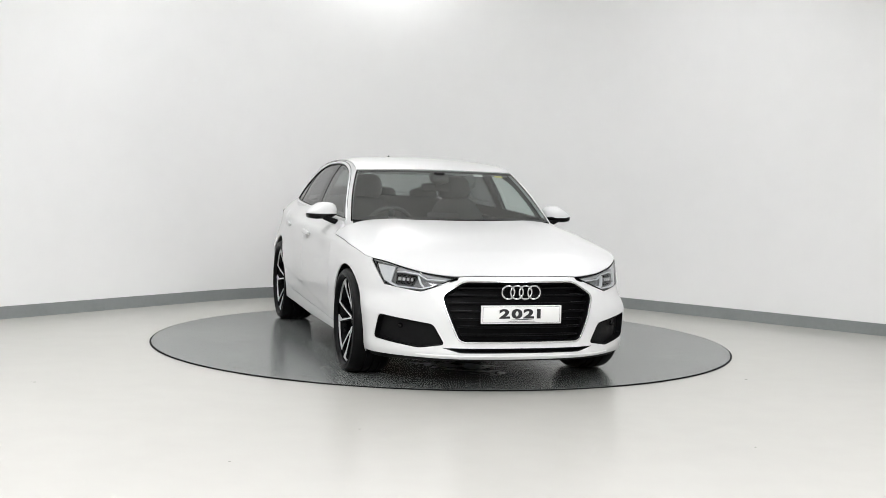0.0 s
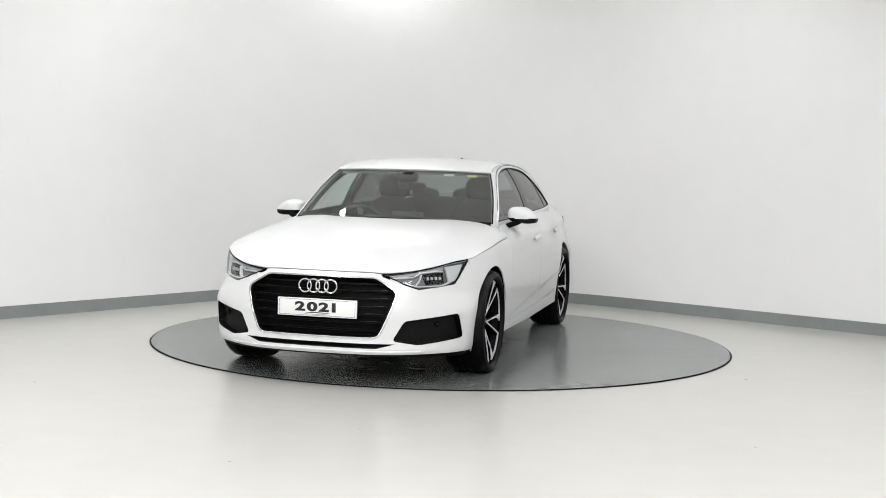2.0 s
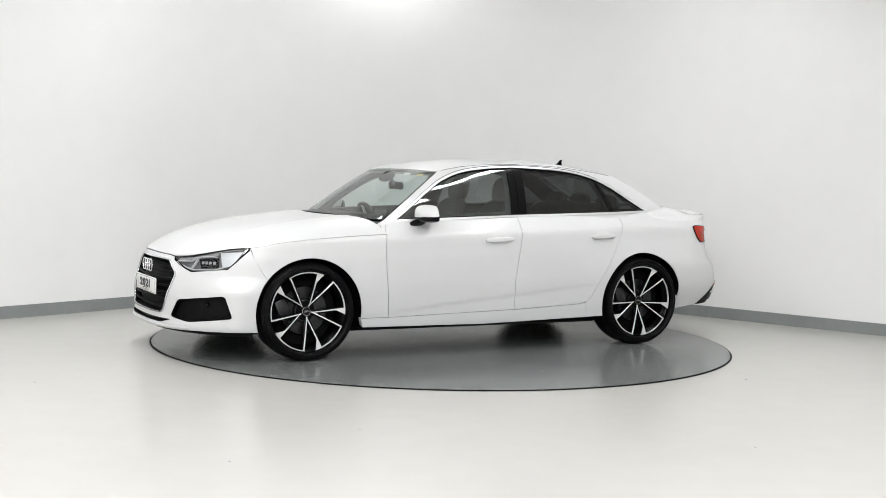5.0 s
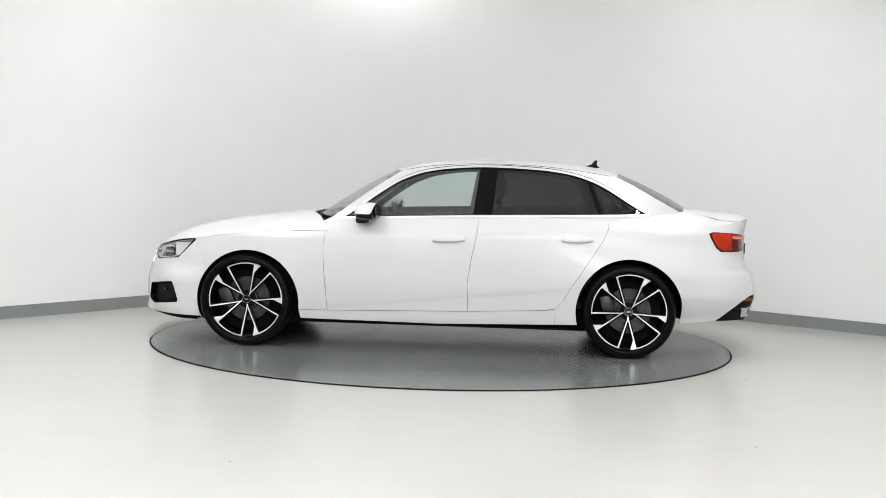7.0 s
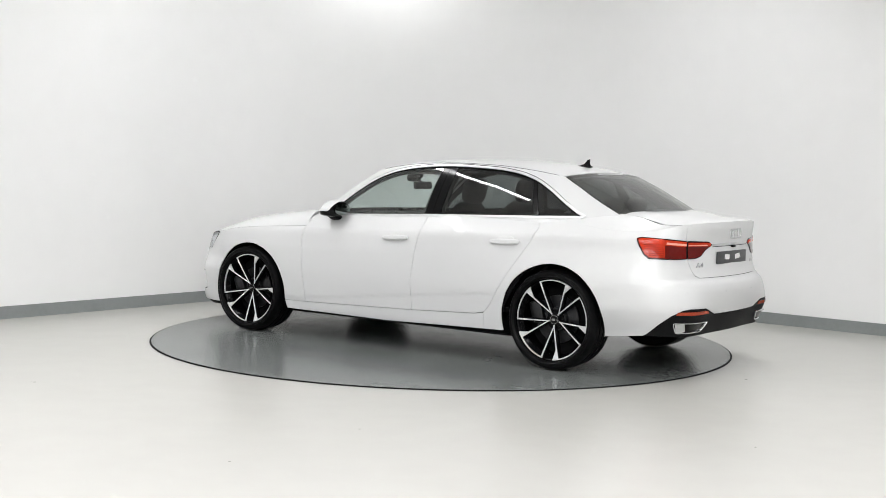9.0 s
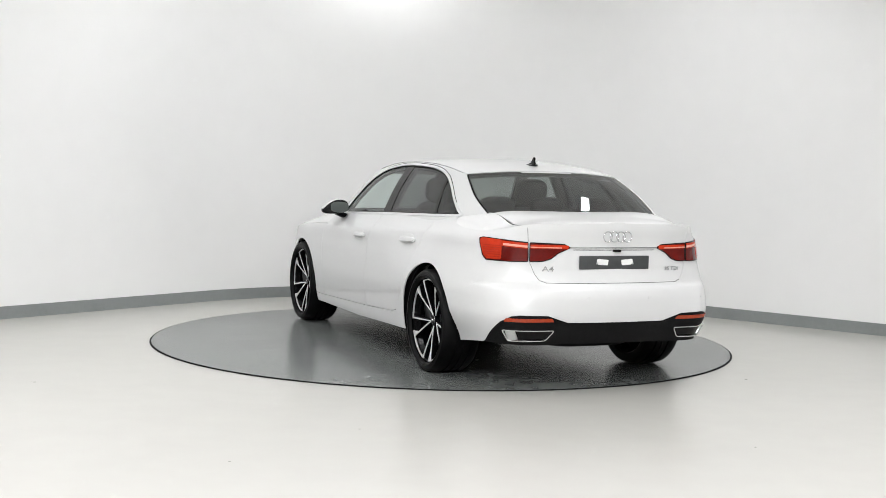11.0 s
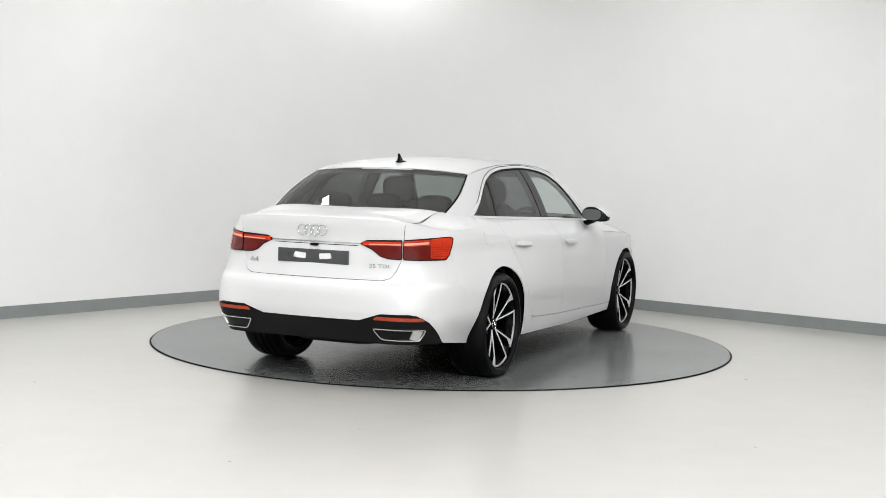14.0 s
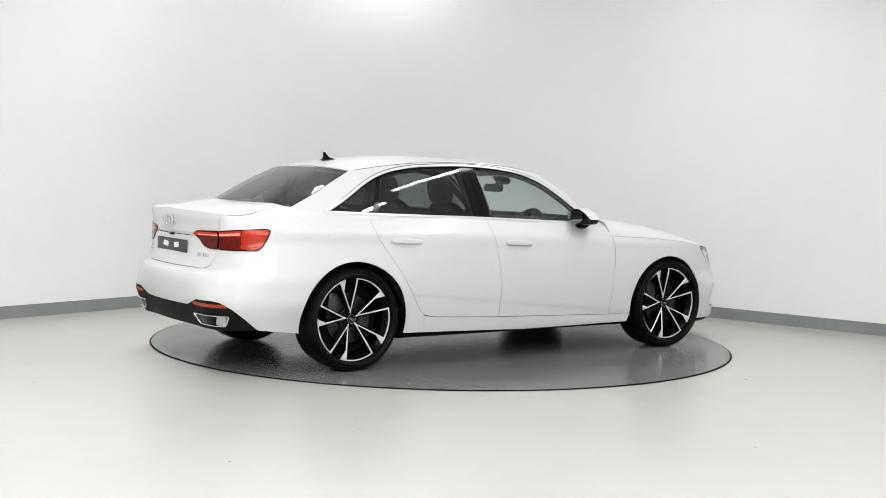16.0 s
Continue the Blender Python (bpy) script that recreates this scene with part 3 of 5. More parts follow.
def build_body():
    # fenders
    top = [(sx(x), float(top_f(sx(x))) - G) for x in np.linspace(0.823, 1.815, 24)]
    a0 = math.degrees(math.atan2(0.56 - ARCH_F[1], 1.70 - ARCH_F[0]))
    arch = arc(*ARCH_F, a0, 180, 34) + [(ARCH_F[0] - ARCH_F[2], 0.285)]
    loop = top + to_s([(1.79, 0.70), (1.70, 0.56)]) + to_s(arch) + to_s(shift(A_SEAM, G)[::-1])
    both("front_fender", [loop], PAINT, car, thick=0.008)
    # front doors
    base = [(x, base_z(x) - 0.001) for x in np.linspace(0.80, -0.294, 16)]
    loop = to_s(shift(A_SEAM, -G)[::-1] + [(0.81, 0.92)] + base + shift(B_SEAM, G))
    doors = both("front_door", [loop], PAINT, car, thick=0.02, step=0.018)
    # rear doors
    base = [(x, base_z(x) - 0.001) for x in np.linspace(-0.302, -1.218, 16)]
    loop = to_s(shift(B_SEAM, -G)[::-1] + base + shift(C_SEAM, G))
    rear_doors = both("rear_door", [loop], PAINT, car, thick=0.02, step=0.018)
    # sills
    loop = to_s([(0.996, 0.218), (1.013, 0.281), (0.80, 0.281), (-0.238, 0.308), (-0.80, 0.334), (-0.8725, 0.347), (-0.8725, 0.2335), (0.0, 0.210)])
    both("sill", [loop], PAINT, car, thick=0.05)
    # quarter panels
    topq = [(sx(x), base_z(x)) for x in np.linspace(-1.226, -1.53, 8)] + [(s, float(top_r(s)) - G * 0) for s in np.linspace(sx(-1.60), sr(0.605), 24)]
    arch = arc(*ARCH_R, -15, 155, 48)
    low = to_s(arch)
    rear_edge = [(sr(0.602), 1.0), (sr(0.587), 0.80), (sr(0.551), 0.721), (sr(0.522), 0.683), (sr(0.478), 0.669), (sx(-2.08), 0.669), (sx(-1.9), 0.602)]
    seam = to_s(shift(C_SEAM, -G))
    loop = topq + rear_edge + low[::-1] + to_s([(-0.874, 0.2335), (-0.874, 0.349)]) + seam[:7][::-1]
    both("quarter_panel", [loop], PAINT, car, thick=0.008)
    # nose panel with its openings
    f_half = [(s, float(top_f(s)) - 0.004) for s in np.linspace(0, sf(0.40), 10)]
    head = head_loop()
    # the panel's upper rim passes below the headlamps
    lamp_low = [(sf(0.412), 0.676), (sf(0.62), 0.602), (sx(1.955), 0.630), (sx(1.815), 0.765)]
    out_l = f_half + lamp_low + to_s([(1.79, 0.70), (1.703, 0.56)]) + to_s(arc(*ARCH_F, a0, -22, 20)) + to_s([(1.765, 0.205)]) + [(sx(1.95), 0.208), (sf(0.6), 0.206), (sf(0.3), 0.204)]
    loop = out_l + [(0, 0.203)] + [(-s, z) for s, z in out_l[::-1]][:-1]
    holes = [grille_loop(), fog_loop(1), fog_loop(-1), intake_loop()]
    sheet("front_bumper", [loop] + holes, belt, PAINT, car, thick=0.008, step=0.025)
    # bonnet
    xs = [(p[0] - 0.002, p[1] - 0.002) for p in EDGE_F[::4] if p[0] > 0.812]
    cowl = [(0.80 + 0.232 * (1 - (y / 0.89) ** 2), y) for y in np.linspace(0.872, -0.872, 30)]
    loop = xs + cowl + [(x, -y) for x, y in xs[::-1]][:-1]
    sheet("bonnet", [loop], bonnet_fn, PAINT, car, thick=0.02, step=0.03)
    # tail: boot lid, upper and rear faces
    low = [(sr(0.5995), 1.018), (sr(0.5845), 0.80), (sr(0.548), 0.722), (sr(0.520), 0.686), (sr(0.47), 0.6705)]
    loop = low + [(2 * S_END - s, z) for s, z in low[::-1]]
    topl = [(float(2 * S_END - s), float(top_r(s))) for s in np.linspace(sr(0.597), S_END, 12)]
    loop = [(s, z) for s, z in low] + [(2 * S_END - s, z) for s, z in low[::-1]] + topl + [(float(s), float(top_r(s))) for s in np.linspace(S_END, sr(0.597), 12)][1:]
    lid = sheet("boot_lid", [loop], wrap, PAINT, car, thick=0.02, step=0.025)
    e = [p for p in EDGE_R if p[1] < 0.5992]
    loop = [(p[0], p[1]) for p in e[::3]] + [(p[0], -p[1]) for p in e[::3][::-1]] + [(-1.80, -0.5992), (-1.86, 0.0), (-1.80, 0.5992)]
    sheet("deck", [loop], deck_fn, PAINT, lid, thick=0.02, step=0.03)
    for q in (1, -1):
        e = [p for p in EDGE_R if p[1] > 0.6008]
        loop = [(p[0], q * p[1]) for p in e[::3]] + [(-1.80, q * 0.6008), (-1.36, q * 0.6008)]
        sheet("shoulder", [loop], deck_fn, PAINT, car, thick=0.02, step=0.03)
    loop = [(-1.36, 0.59), (-1.79, 0.59), (-1.85, 0), (-1.79, -0.59), (-1.36, -0.59)]
    sheet("parcel_shelf", [loop], lambda x, y: deck_fn(x, y) * np.array([1, 1, 0]) + np.array([0, 0, 1.055]), TRIM, car, thick=0.02, step=0.1)
    # rear bumper: a painted upper shell and a dark lower one
    up = [(sx(-1.761), 0.504), (sx(-1.9), 0.601), (sx(-2.08), 0.668), (sr(0.60), 0.668), (sr(0.51), 0.668), (sr(0.3), 0.667)]
    arch_low = to_s(arc(*ARCH_R, 156, 192, 12))
    out_l = up[::-1] + arch_low + [(sx(-1.80), 0.262), (sx(-2.04), 0.288)] + diffuser_top()
    loop = out_l + [(2 * S_END - s, z) for s, z in out_l[::-1]]
    sheet("rear_bumper", [loop], wrap, PAINT, car, thick=0.008, step=0.025)
    # cabin side frames with window openings
    win = window_loop()
    loop = [(0.93, 0.90)] + ws_edge(14) + [(x, float(RAIL_Z(x))) for x in np.linspace(0.28, -1.29, 30)] + rw_edge(14) + [(-1.82, 1.02), (-1.5, 0.97), (-0.8, 0.96), (0.0, 0.93), (0.6, 0.90)]
    for fn, fl in ((cabin, True), (cabin_r, False)):
        sheet("side_frame", [loop, win], fn, PAINT, car, thick=0.025, flip=fl)
    # roof
    xs = np.linspace(0.298, -1.308, 40)
    rail = [(x, float(rail_y(x)) - 0.001) for x in xs]
    front = [tuple(windscreen_fn(np.array([u]), np.array([1.0]))[0][:2]) for u in np.linspace(-0.97, 0.97, 15)]
    back = [tuple(backlight_fn(np.array([u]), np.array([1.0]))[0][:2]) for u in np.linspace(0.97, -0.97, 15)]
    sheet("roof", [front + rail + back + [(x, -y) for x, y in rail[::-1]]], roof_fn, PAINT, car, thick=0.02, step=0.04)
    sheet("headliner", [[(x, y * 0.96) for x, y in front + rail + back + [(x, -y) for x, y in rail[::-1]]]], lambda x, y: roof_fn(x, y) - np.array([0, 0, 0.03]), HEADLINER, car, thick=0.01, step=0.08)
    return doors, rear_doors, lid


def wrap(s, z):
    """The belt across the tail: ways beyond the tail's middle lie on the right."""
    s = np.asarray(s, float)
    return belt(np.where(s > S_END, s - 2 * S_END, s), z)


def mirrored(pts):
    return [(-s, z) for s, z in pts[::-1]]


def grille_loop(k=1.0):
    half = [(0.372, 0.668), (0.503, 0.585), (0.395, 0.325), (0.362, 0.308)]
    full = half + [(-y, z) for y, z in half[::-1]]
    return rounded([(sf(y * (1 - (1 - k) * 1.0)), 0.49 + (z - 0.49) * (1 - (1 - k) * 1.4)) for y, z in full], 0.035)


def intake_loop():
    return rounded([(sf(-0.49), 0.272), (sf(0.49), 0.272), (sf(0.38), 0.243), (sf(-0.38), 0.243)], 0.01)


def fog_loop(q, g=0.0):
    pts = [(sf(0.537) + g, 0.413 - g), (sx(1.985) - g, 0.455 - g), (sx(1.938) - g, 0.30 + g), (sf(0.61), 0.263 + g), (sf(0.472) + g, 0.290 + g)]
    return rounded([(q * s, z) for s, z in pts], 0.025)


def head_loop():
    top = [(s, float(top_f(s)) - 0.005) for s in np.linspace(sf(0.415), sx(1.82), 14)]
    return top + [(sx(1.955), 0.633), (sf(0.745), 0.612), (sf(0.62), 0.605)]


def diffuser_top():
    return [(sx(-2.06), 0.300), (sx(-2.12), 0.36), (sx(-2.19), 0.432), (sr(0.70), 0.470), (sr(0.655), 0.478), (sr(0.48), 0.474), (sr(0.34), 0.428)]


def ws_edge(n):
    return [tuple(windscreen_fn(np.array([1.0]), np.array([v]))[0][[0, 2]]) for v in np.linspace(0, 1, n)]


def rw_edge(n):
    return [tuple(backlight_fn(np.array([1.0]), np.array([v]))[0][[0, 2]]) for v in np.linspace(1, 0, n)]


WIN_TOP = [(0.70, 0.975), (0.585, 1.058), (0.418, 1.180), (0.283, 1.262), (0.115, 1.322), (-0.053, 1.350), (-0.255, 1.366), (-0.39, 1.369),
           (-0.725, 1.358), (-0.927, 1.335), (-1.095, 1.292), (-1.23, 1.230), (-1.40, 1.127), (-1.50, 1.069), (-1.55, 1.047)]
win_top = hermite([p[0] for p in WIN_TOP], [p[1] for p in WIN_TOP])


def window_loop(inset=0.0):
    xs = np.linspace(0.70 - inset * 2.5, -1.545 + inset * 2.5, 60)
    upper = [(x, float(win_top(x)) - inset) for x in xs]
    lower = [(x, base_z(x) + 0.004 + inset) for x in np.linspace(-1.535 + inset * 2, 0.70 - inset * 2, 20)]
    return upper + lower



DOORS, REAR_DOORS, LID = build_body()


def build_windows():
    def piece(x0t, x0b, x1t, x1b, inset=0.008):
        up = [(x, float(win_top(x)) - inset) for x in np.linspace(x0t, x1t, 40)]
        low = [(x, base_z(x) + 0.004 + inset) for x in np.linspace(x1b, x0b, 16)]
        return up + low
    for k, (fn, fl) in enumerate(((cabin, True), (cabin_r, False))):
        front, rear = DOORS[k], REAR_DOORS[k]
        g = sheet("window_glass", [piece(0.685, 0.685, -0.292, -0.252)], fn, CLEAR, front, "clear greenish door glass", thick=0.003, flip=fl, lift=-0.006)
        r = sheet("window_glass", [piece(-0.425, -0.392, -1.085, -1.172)], fn, PRIVACY, rear, "dark tinted door glass", thick=0.003, flip=fl, lift=-0.006)
        q = sheet("quarter_glass", [piece(-1.118, -1.215, -1.515, -1.515)], fn, PRIVACY, rear, "dark tinted quarter glass", thick=0.003, flip=fl, lift=-0.006)
        sheet("pillar_cover", [piece(-0.294, -0.254, -0.352, -0.318)], fn, GLOSS, front, "gloss black pillar cover", thick=0.02, flip=fl, lift=-0.003)
        sheet("pillar_cover", [piece(-0.356, -0.322, -0.423, -0.390)], fn, GLOSS, rear, "gloss black pillar cover", thick=0.02, flip=fl, lift=-0.003)
        sheet("window_bar", [piece(-1.087, -1.174, -1.116, -1.213)], fn, GLOSS, rear, "black window bar", thick=0.02, flip=fl, lift=-0.003)
        ribbon("window_trim", window_loop(-0.003), fn, BRIGHT, car, "satin aluminium window trim", width=0.019, height=0.006, closed=True, flip=fl)
        ribbon("trim_gap", window_loop(-0.0145)[3:56], fn, DARK, car, width=0.004, height=0.002, flip=fl)
        ribbon("window_seal", window_loop(0.007), fn, BLACK, car, width=0.012, height=0.004, lift=-0.003, closed=True, flip=fl)
        # dark seam between roof and side frame
        ribbon("roof_seam", [(x, float(RAIL_Z(x)) - 0.006) for x in np.linspace(0.26, -1.26, 40)], fn, DARK, car, width=0.002, height=0.002, flip=fl)
        # inner lining of the side
        sign = -0.03 if k == 0 else 0.03
        lining = [(0.84, 0.90)] + [(x - 0.03, z - 0.02) for x, z in ws_edge(10)] + [(x, float(RAIL_Z(x)) - 0.02) for x in np.linspace(0.25, -1.27, 20)] + [(x + 0.03, z - 0.02) for x, z in rw_edge(10)] + [(-1.7, 1.0), (-1.0, 0.97), (0.5, 0.90)]
        for nm, hole in (("inner_lining", None),):
            holes = [rounded(piece(0.56, 0.60, -0.27, -0.22, 0.03), 0.03), rounded(piece(-0.45, -0.40, -1.06, -1.14, 0.03), 0.03), rounded(piece(-1.15, -1.23, -1.43, -1.43, 0.025), 0.02)]
            sheet(nm, [lining] + holes, (lambda x, z, fn=fn, d=sign: fn(x, z) + np.array([0, d, 0])), TRIM, car, "dark cabin side lining", thick=0.015, flip=fl)
    frame_u = [(-1, 0.0), (1, 0.0), (1, 1), (-1, 1)]
    pane = [(u, v) for u, v in resample([(-0.985, 0.012), (0.985, 0.012), (0.985, 0.99), (-0.985, 0.99)], 0.05)]
    ws = sheet("windscreen", [pane], windscreen_fn, SCREEN, car, "clear greenish windscreen", step=0.05, thick=0.004)
    ribbon("windscreen_seal", [(0.992, v) for v in np.linspace(0, 1, 14)], windscreen_fn, BLACK, ws, width=0.018, height=0.002, lift=-0.006)
    ribbon("windscreen_seal", [(-0.992, v) for v in np.linspace(0, 1, 14)], windscreen_fn, BLACK, ws, width=0.018, height=0.002, lift=-0.006)
    ribbon("shade_band", [(u, 0.965) for u in np.linspace(-0.97, 0.97, 24)], windscreen_fn, BLACK, ws, width=0.026, height=0.002, lift=-0.004)
    ribbon("lower_band", [(u, 0.045) for u in np.linspace(-0.97, 0.97, 24)], windscreen_fn, BLACK, ws, width=0.055, height=0.002, lift=-0.004)
    rw = sheet("rear_window", [pane], backlight_fn, BACKLIGHT, car, "tinted rear window", step=0.05, thick=0.004, flip=True)
    for u in (0.99, -0.99):
        ribbon("rear_window_seal", [(u, v) for v in np.linspace(0, 1, 14)], backlight_fn, BLACK, rw, width=0.022, height=0.002, lift=-0.006, flip=True)
    ribbon("rear_window_seal", [(u, 0.965) for u in np.linspace(-0.97, 0.97, 24)], backlight_fn, BLACK, rw, width=0.03, height=0.002, lift=-0.004, flip=True)
    ribbon("brake_light", [(u, 0.965) for u in np.linspace(-0.33, 0.33, 14)], backlight_fn, STICKER_WHITE, rw, "thin pale high brake light", width=0.008, height=0.004, lift=0.0, flip=True)
    for u0, u1, v0, v1, m, lb in ((0.44, 0.56, 0.885, 0.935, STICKER_WHITE, "small white windscreen sticker"), (0.57, 0.68, 0.90, 0.93, TRIM, "dark windscreen tag"),
                                  (0.72, 0.83, 0.885, 0.93, STICKER_YELLOW, "small yellow windscreen sticker"), (-0.90, -0.82, 0.915, 0.93, STICKER_WHITE, "small white windscreen mark")):
        sheet("sticker", [[(u0, v0), (u1, v0), (u1, v1), (u0, v1)]], windscreen_fn, m, ws, lb, step=0.03, thick=0.001, lift=-0.006)
    # cowl and wipers
    loop = [(0.85 + 0.20 * (1 - (y / 0.89) ** 2), y) for y in np.linspace(0.70, -0.70, 24)] + [(0.76 + 0.20 * (1 - (y / 0.75) ** 2), y) for y in np.linspace(-0.68, 0.68, 24)]
    sheet("cowl", [loop], lambda x, y: np.stack([np.asarray(x, float), np.asarray(y, float), 0.957 - 0.03 * np.asarray(y, float) ** 2], -1), BLACK, car, "black plastic cowl panel", step=0.05)
    for q in (1, -1):
        lp = [(0.83, q * 0.868), (0.83, q * 0.765), (0.74, q * 0.775), (0.74, q * 0.83), (0.79, q * 0.862)]
        sheet("cowl_corner", [lp], bonnet_fn, PAINT, car, "white panel corner at the windscreen foot", step=0.03, lift=-0.008)
    for y0, y1 in ((-0.62, 0.05), (-0.02, 0.60)):
        pts = [(0.995 - 0.30 * y * y, y, 0.984 - 0.035 * y * y) for y in np.linspace(y0, y1, 14)]
        arm = part("wiper", tube_bm(pts, 0.007), BLACK, car, "black wiper lying along the windscreen")
        part("wiper_arm", tube_bm([(pts[0][0] + 0.05, y0 - 0.03, 0.962), pts[3], pts[7]], 0.009), BLACK, arm)


build_windows()


def slot(loop, wall, parent, name, back_mat, depth, label=""):
    """A recess behind an opening of the belt: dark walls and a floor."""
    back = sheet(name, [loop], belt_at(depth), back_mat, parent, label, step=0.03, thick=0.004)
    ribbon("recess_wall", wall, belt, BLACK, back, width=0.008, height=depth * 0.55, lift=-depth * 0.55 - 0.002, closed=True)
    return back


def build_nose():
    g = slot(grille_loop(), grille_loop(0.985), car, "grille", BLACK, 0.06, "black slatted radiator grille")
    inner = belt_at(0.022)
    for z in (0.352, 0.400, 0.448, 0.496, 0.544, 0.592, 0.635):
        w = float(np.interp(z, [0.31, 0.325, 0.585, 0.668], [0.36, 0.39, 0.498, 0.37])) - 0.018
        ribbon("slat", [(sf(y), z) for y in np.linspace(-w, w, 22)], inner, BLACK, g, "", width=0.012, height=0.010)
        if 0.36 < z < 0.60:
            for q in (1, -1):
                ribbon("slat_inlay", [(sf(q * y), z + 0.008) for y in np.linspace(w - 0.125, w - 0.02, 6)], inner, STEEL, g, "thin grey slat inlay", width=0.0014, height=0.0020, lift=0.011)
    ribbon("grille_surround", grille_loop(1.0), belt, CHROME, g, "chrome grille surround", width=0.012, height=0.007, lift=0.001, closed=True)
    i = slot(intake_loop(), intake_loop(), car, "lower_intake", BLACK, 0.05, "black lower air intake")
    ribbon("lower_lip", [(sf(y), 0.222) for y in np.linspace(-0.62, 0.62, 24)], belt, PAINT, car, "white lower lip", width=0.014, height=0.006)
    ribbon("chin", [(s, 0.188) for s in np.linspace(-sx(1.80), sx(1.80), 40)], belt_at(0.03), BLACK, car, "black chin spoiler", width=0.05, height=0.012)
    for q in (1, -1):
        fog = slot(fog_loop(q), fog_loop(q, 0.004), car, "side_intake", GRAIN, 0.045, "grained black side air intake")
        c = belt_at(0.036)(np.array([q * sf(0.70)]), np.array([0.385]))[0]
        m = Matrix.Translation(tuple(c)) @ Euler((0, radians(90), radians(q * 35))).to_matrix().to_4x4()
        part("sensor", lathe_bm([(0.0001, 0.012), (0.011, 0.012), (0.015, 0.006), (0.016, 0.0)], 20, "Z", m), GLOSS, fog)
        loop = [(q * s, z) for s, z in head_loop()]
        lens = sheet("headlamp", [loop], belt, LENS, car, "clear headlamp over a grey reflector", step=0.03, thick=0.003, lift=-0.001)
        sheet("lamp_bowl", [loop], belt_at(0.032), LAMP_GREY, lens, "grey lamp housing", step=0.03, thick=0.004)
        ribbon("lamp_bezel", loop, belt, GLOSS, lens, "gloss black lamp bezel", width=0.008, height=0.012, lift=-0.013, closed=True)
        dr = belt_at(0.018)
        low = [(q * sf(0.46), 0.668), (q * sf(0.52), 0.648), (q * sf(0.62), 0.621), (q * sf(0.74), 0.626), (q * sx(1.985), 0.643)]
        ribbon("light_strip", low, dr, LAMP_LIGHT, lens, "pale light strip", width=0.009, height=0.012, step=0.02)
        ribbon("light_strip", [(q * sf(0.47), 0.672), (q * sf(0.60), 0.680), (q * sf(0.645), 0.706), (q * sf(0.72), 0.716), (q * sf(0.745), 0.712)], dr, LAMP_LIGHT, lens, "pale light strip", width=0.009, height=0.012, step=0.02)
        ribbon("light_strip", [(q * sf(0.61), 0.628), (q * sf(0.63), 0.655), (q * sf(0.645), 0.695)], dr, LAMP_LIGHT, lens, width=0.010, height=0.012, step=0.02)
        sheet("lamp_cover", [[(q * sf(0.758), 0.742), (q * sx(1.865), 0.752), (q * sx(1.935), 0.655), (q * sf(0.768), 0.640)]], belt_at(0.012), LAMP_LIGHT, lens, "pale lamp end cover", step=0.03, thick=0.01)
        box = [(q * sf(0.648), 0.700), (q * sf(0.752), 0.712), (q * sf(0.752), 0.640), (q * sf(0.668), 0.634)]
        panel = sheet("led_panel", [box], belt_at(0.024), GLOSS, lens, "gloss black led panel", step=0.03, thick=0.006)
        for k in range(4):
            y0 = 0.672 + k * 0.019
            sheet("led_unit", [rounded([(q * sf(y0), 0.682), (q * sf(y0 + 0.011), 0.683), (q * sf(y0 + 0.011), 0.664), (q * sf(y0), 0.663)], 0.003, 2)], belt_at(0.018), LAMP_MID, lens, "small led lamp unit", step=0.02, thick=0.008)
        mask = [(q * sf(0.45), 0.688), (q * sf(0.57), 0.701), (q * sf(0.70), 0.729), (q * sf(0.75), 0.740), (q * sf(0.75), 0.722), (q * sf(0.655), 0.708), (q * sf(0.60), 0.692), (q * sf(0.50), 0.676)]
        sheet("lamp_mask", [mask], belt_at(0.014), LAMP_MID, lens, "mid grey upper lamp mask", step=0.03, thick=0.006)
    # shut line of the bonnet
    ss = np.linspace(-sx(0.83), sx(0.83), 160)
    ribbon("bonnet_gap", [(s, float(top_f(abs(s))) - 0.002) for s in ss], belt_at(0.004), DARK, car, width=0.004, height=0.002)


def rings(name, x, y, z, r, gap, thick, face, parent, label):
    """Four linked rings in a row, as plain shapes."""
    bm = bmesh.new()
    for k in range(4):
        t = torus_bm(r, thick, Matrix.Translation((x, y + (k - 1.5) * gap, z)) @ Matrix.Rotation(radians(90), 4, "Y"))
        me = bpy.data.meshes.new("tmp")
        t.to_mesh(me)
        t.free()
        bm.from_mesh(me)
        bpy.data.meshes.remove(me)
    return part(name, bm, CHROME, parent, label)


def text_mesh(name, body, size, m, mat, parent, label, stretch=1.0, bold=0.0):
    cu = bpy.data.curves.new(name, "FONT")
    cu.body, cu.size, cu.extrude, cu.offset, cu.align_x, cu.align_y = body, size, 0.0012, bold, "CENTER", "CENTER"
    tmp = bpy.data.objects.new(name, cu)
    scene.collection.objects.link(tmp)
    me = bpy.data.meshes.new_from_object(tmp.evaluated_get(bpy.context.evaluated_depsgraph_get()))
    bpy.data.objects.remove(tmp)
    bpy.data.curves.remove(cu)
    me.transform(m @ Matrix.Diagonal((stretch, 1, 1, 1)))
    me.materials.clear()
    return finish(name, me, mat, parent, label)


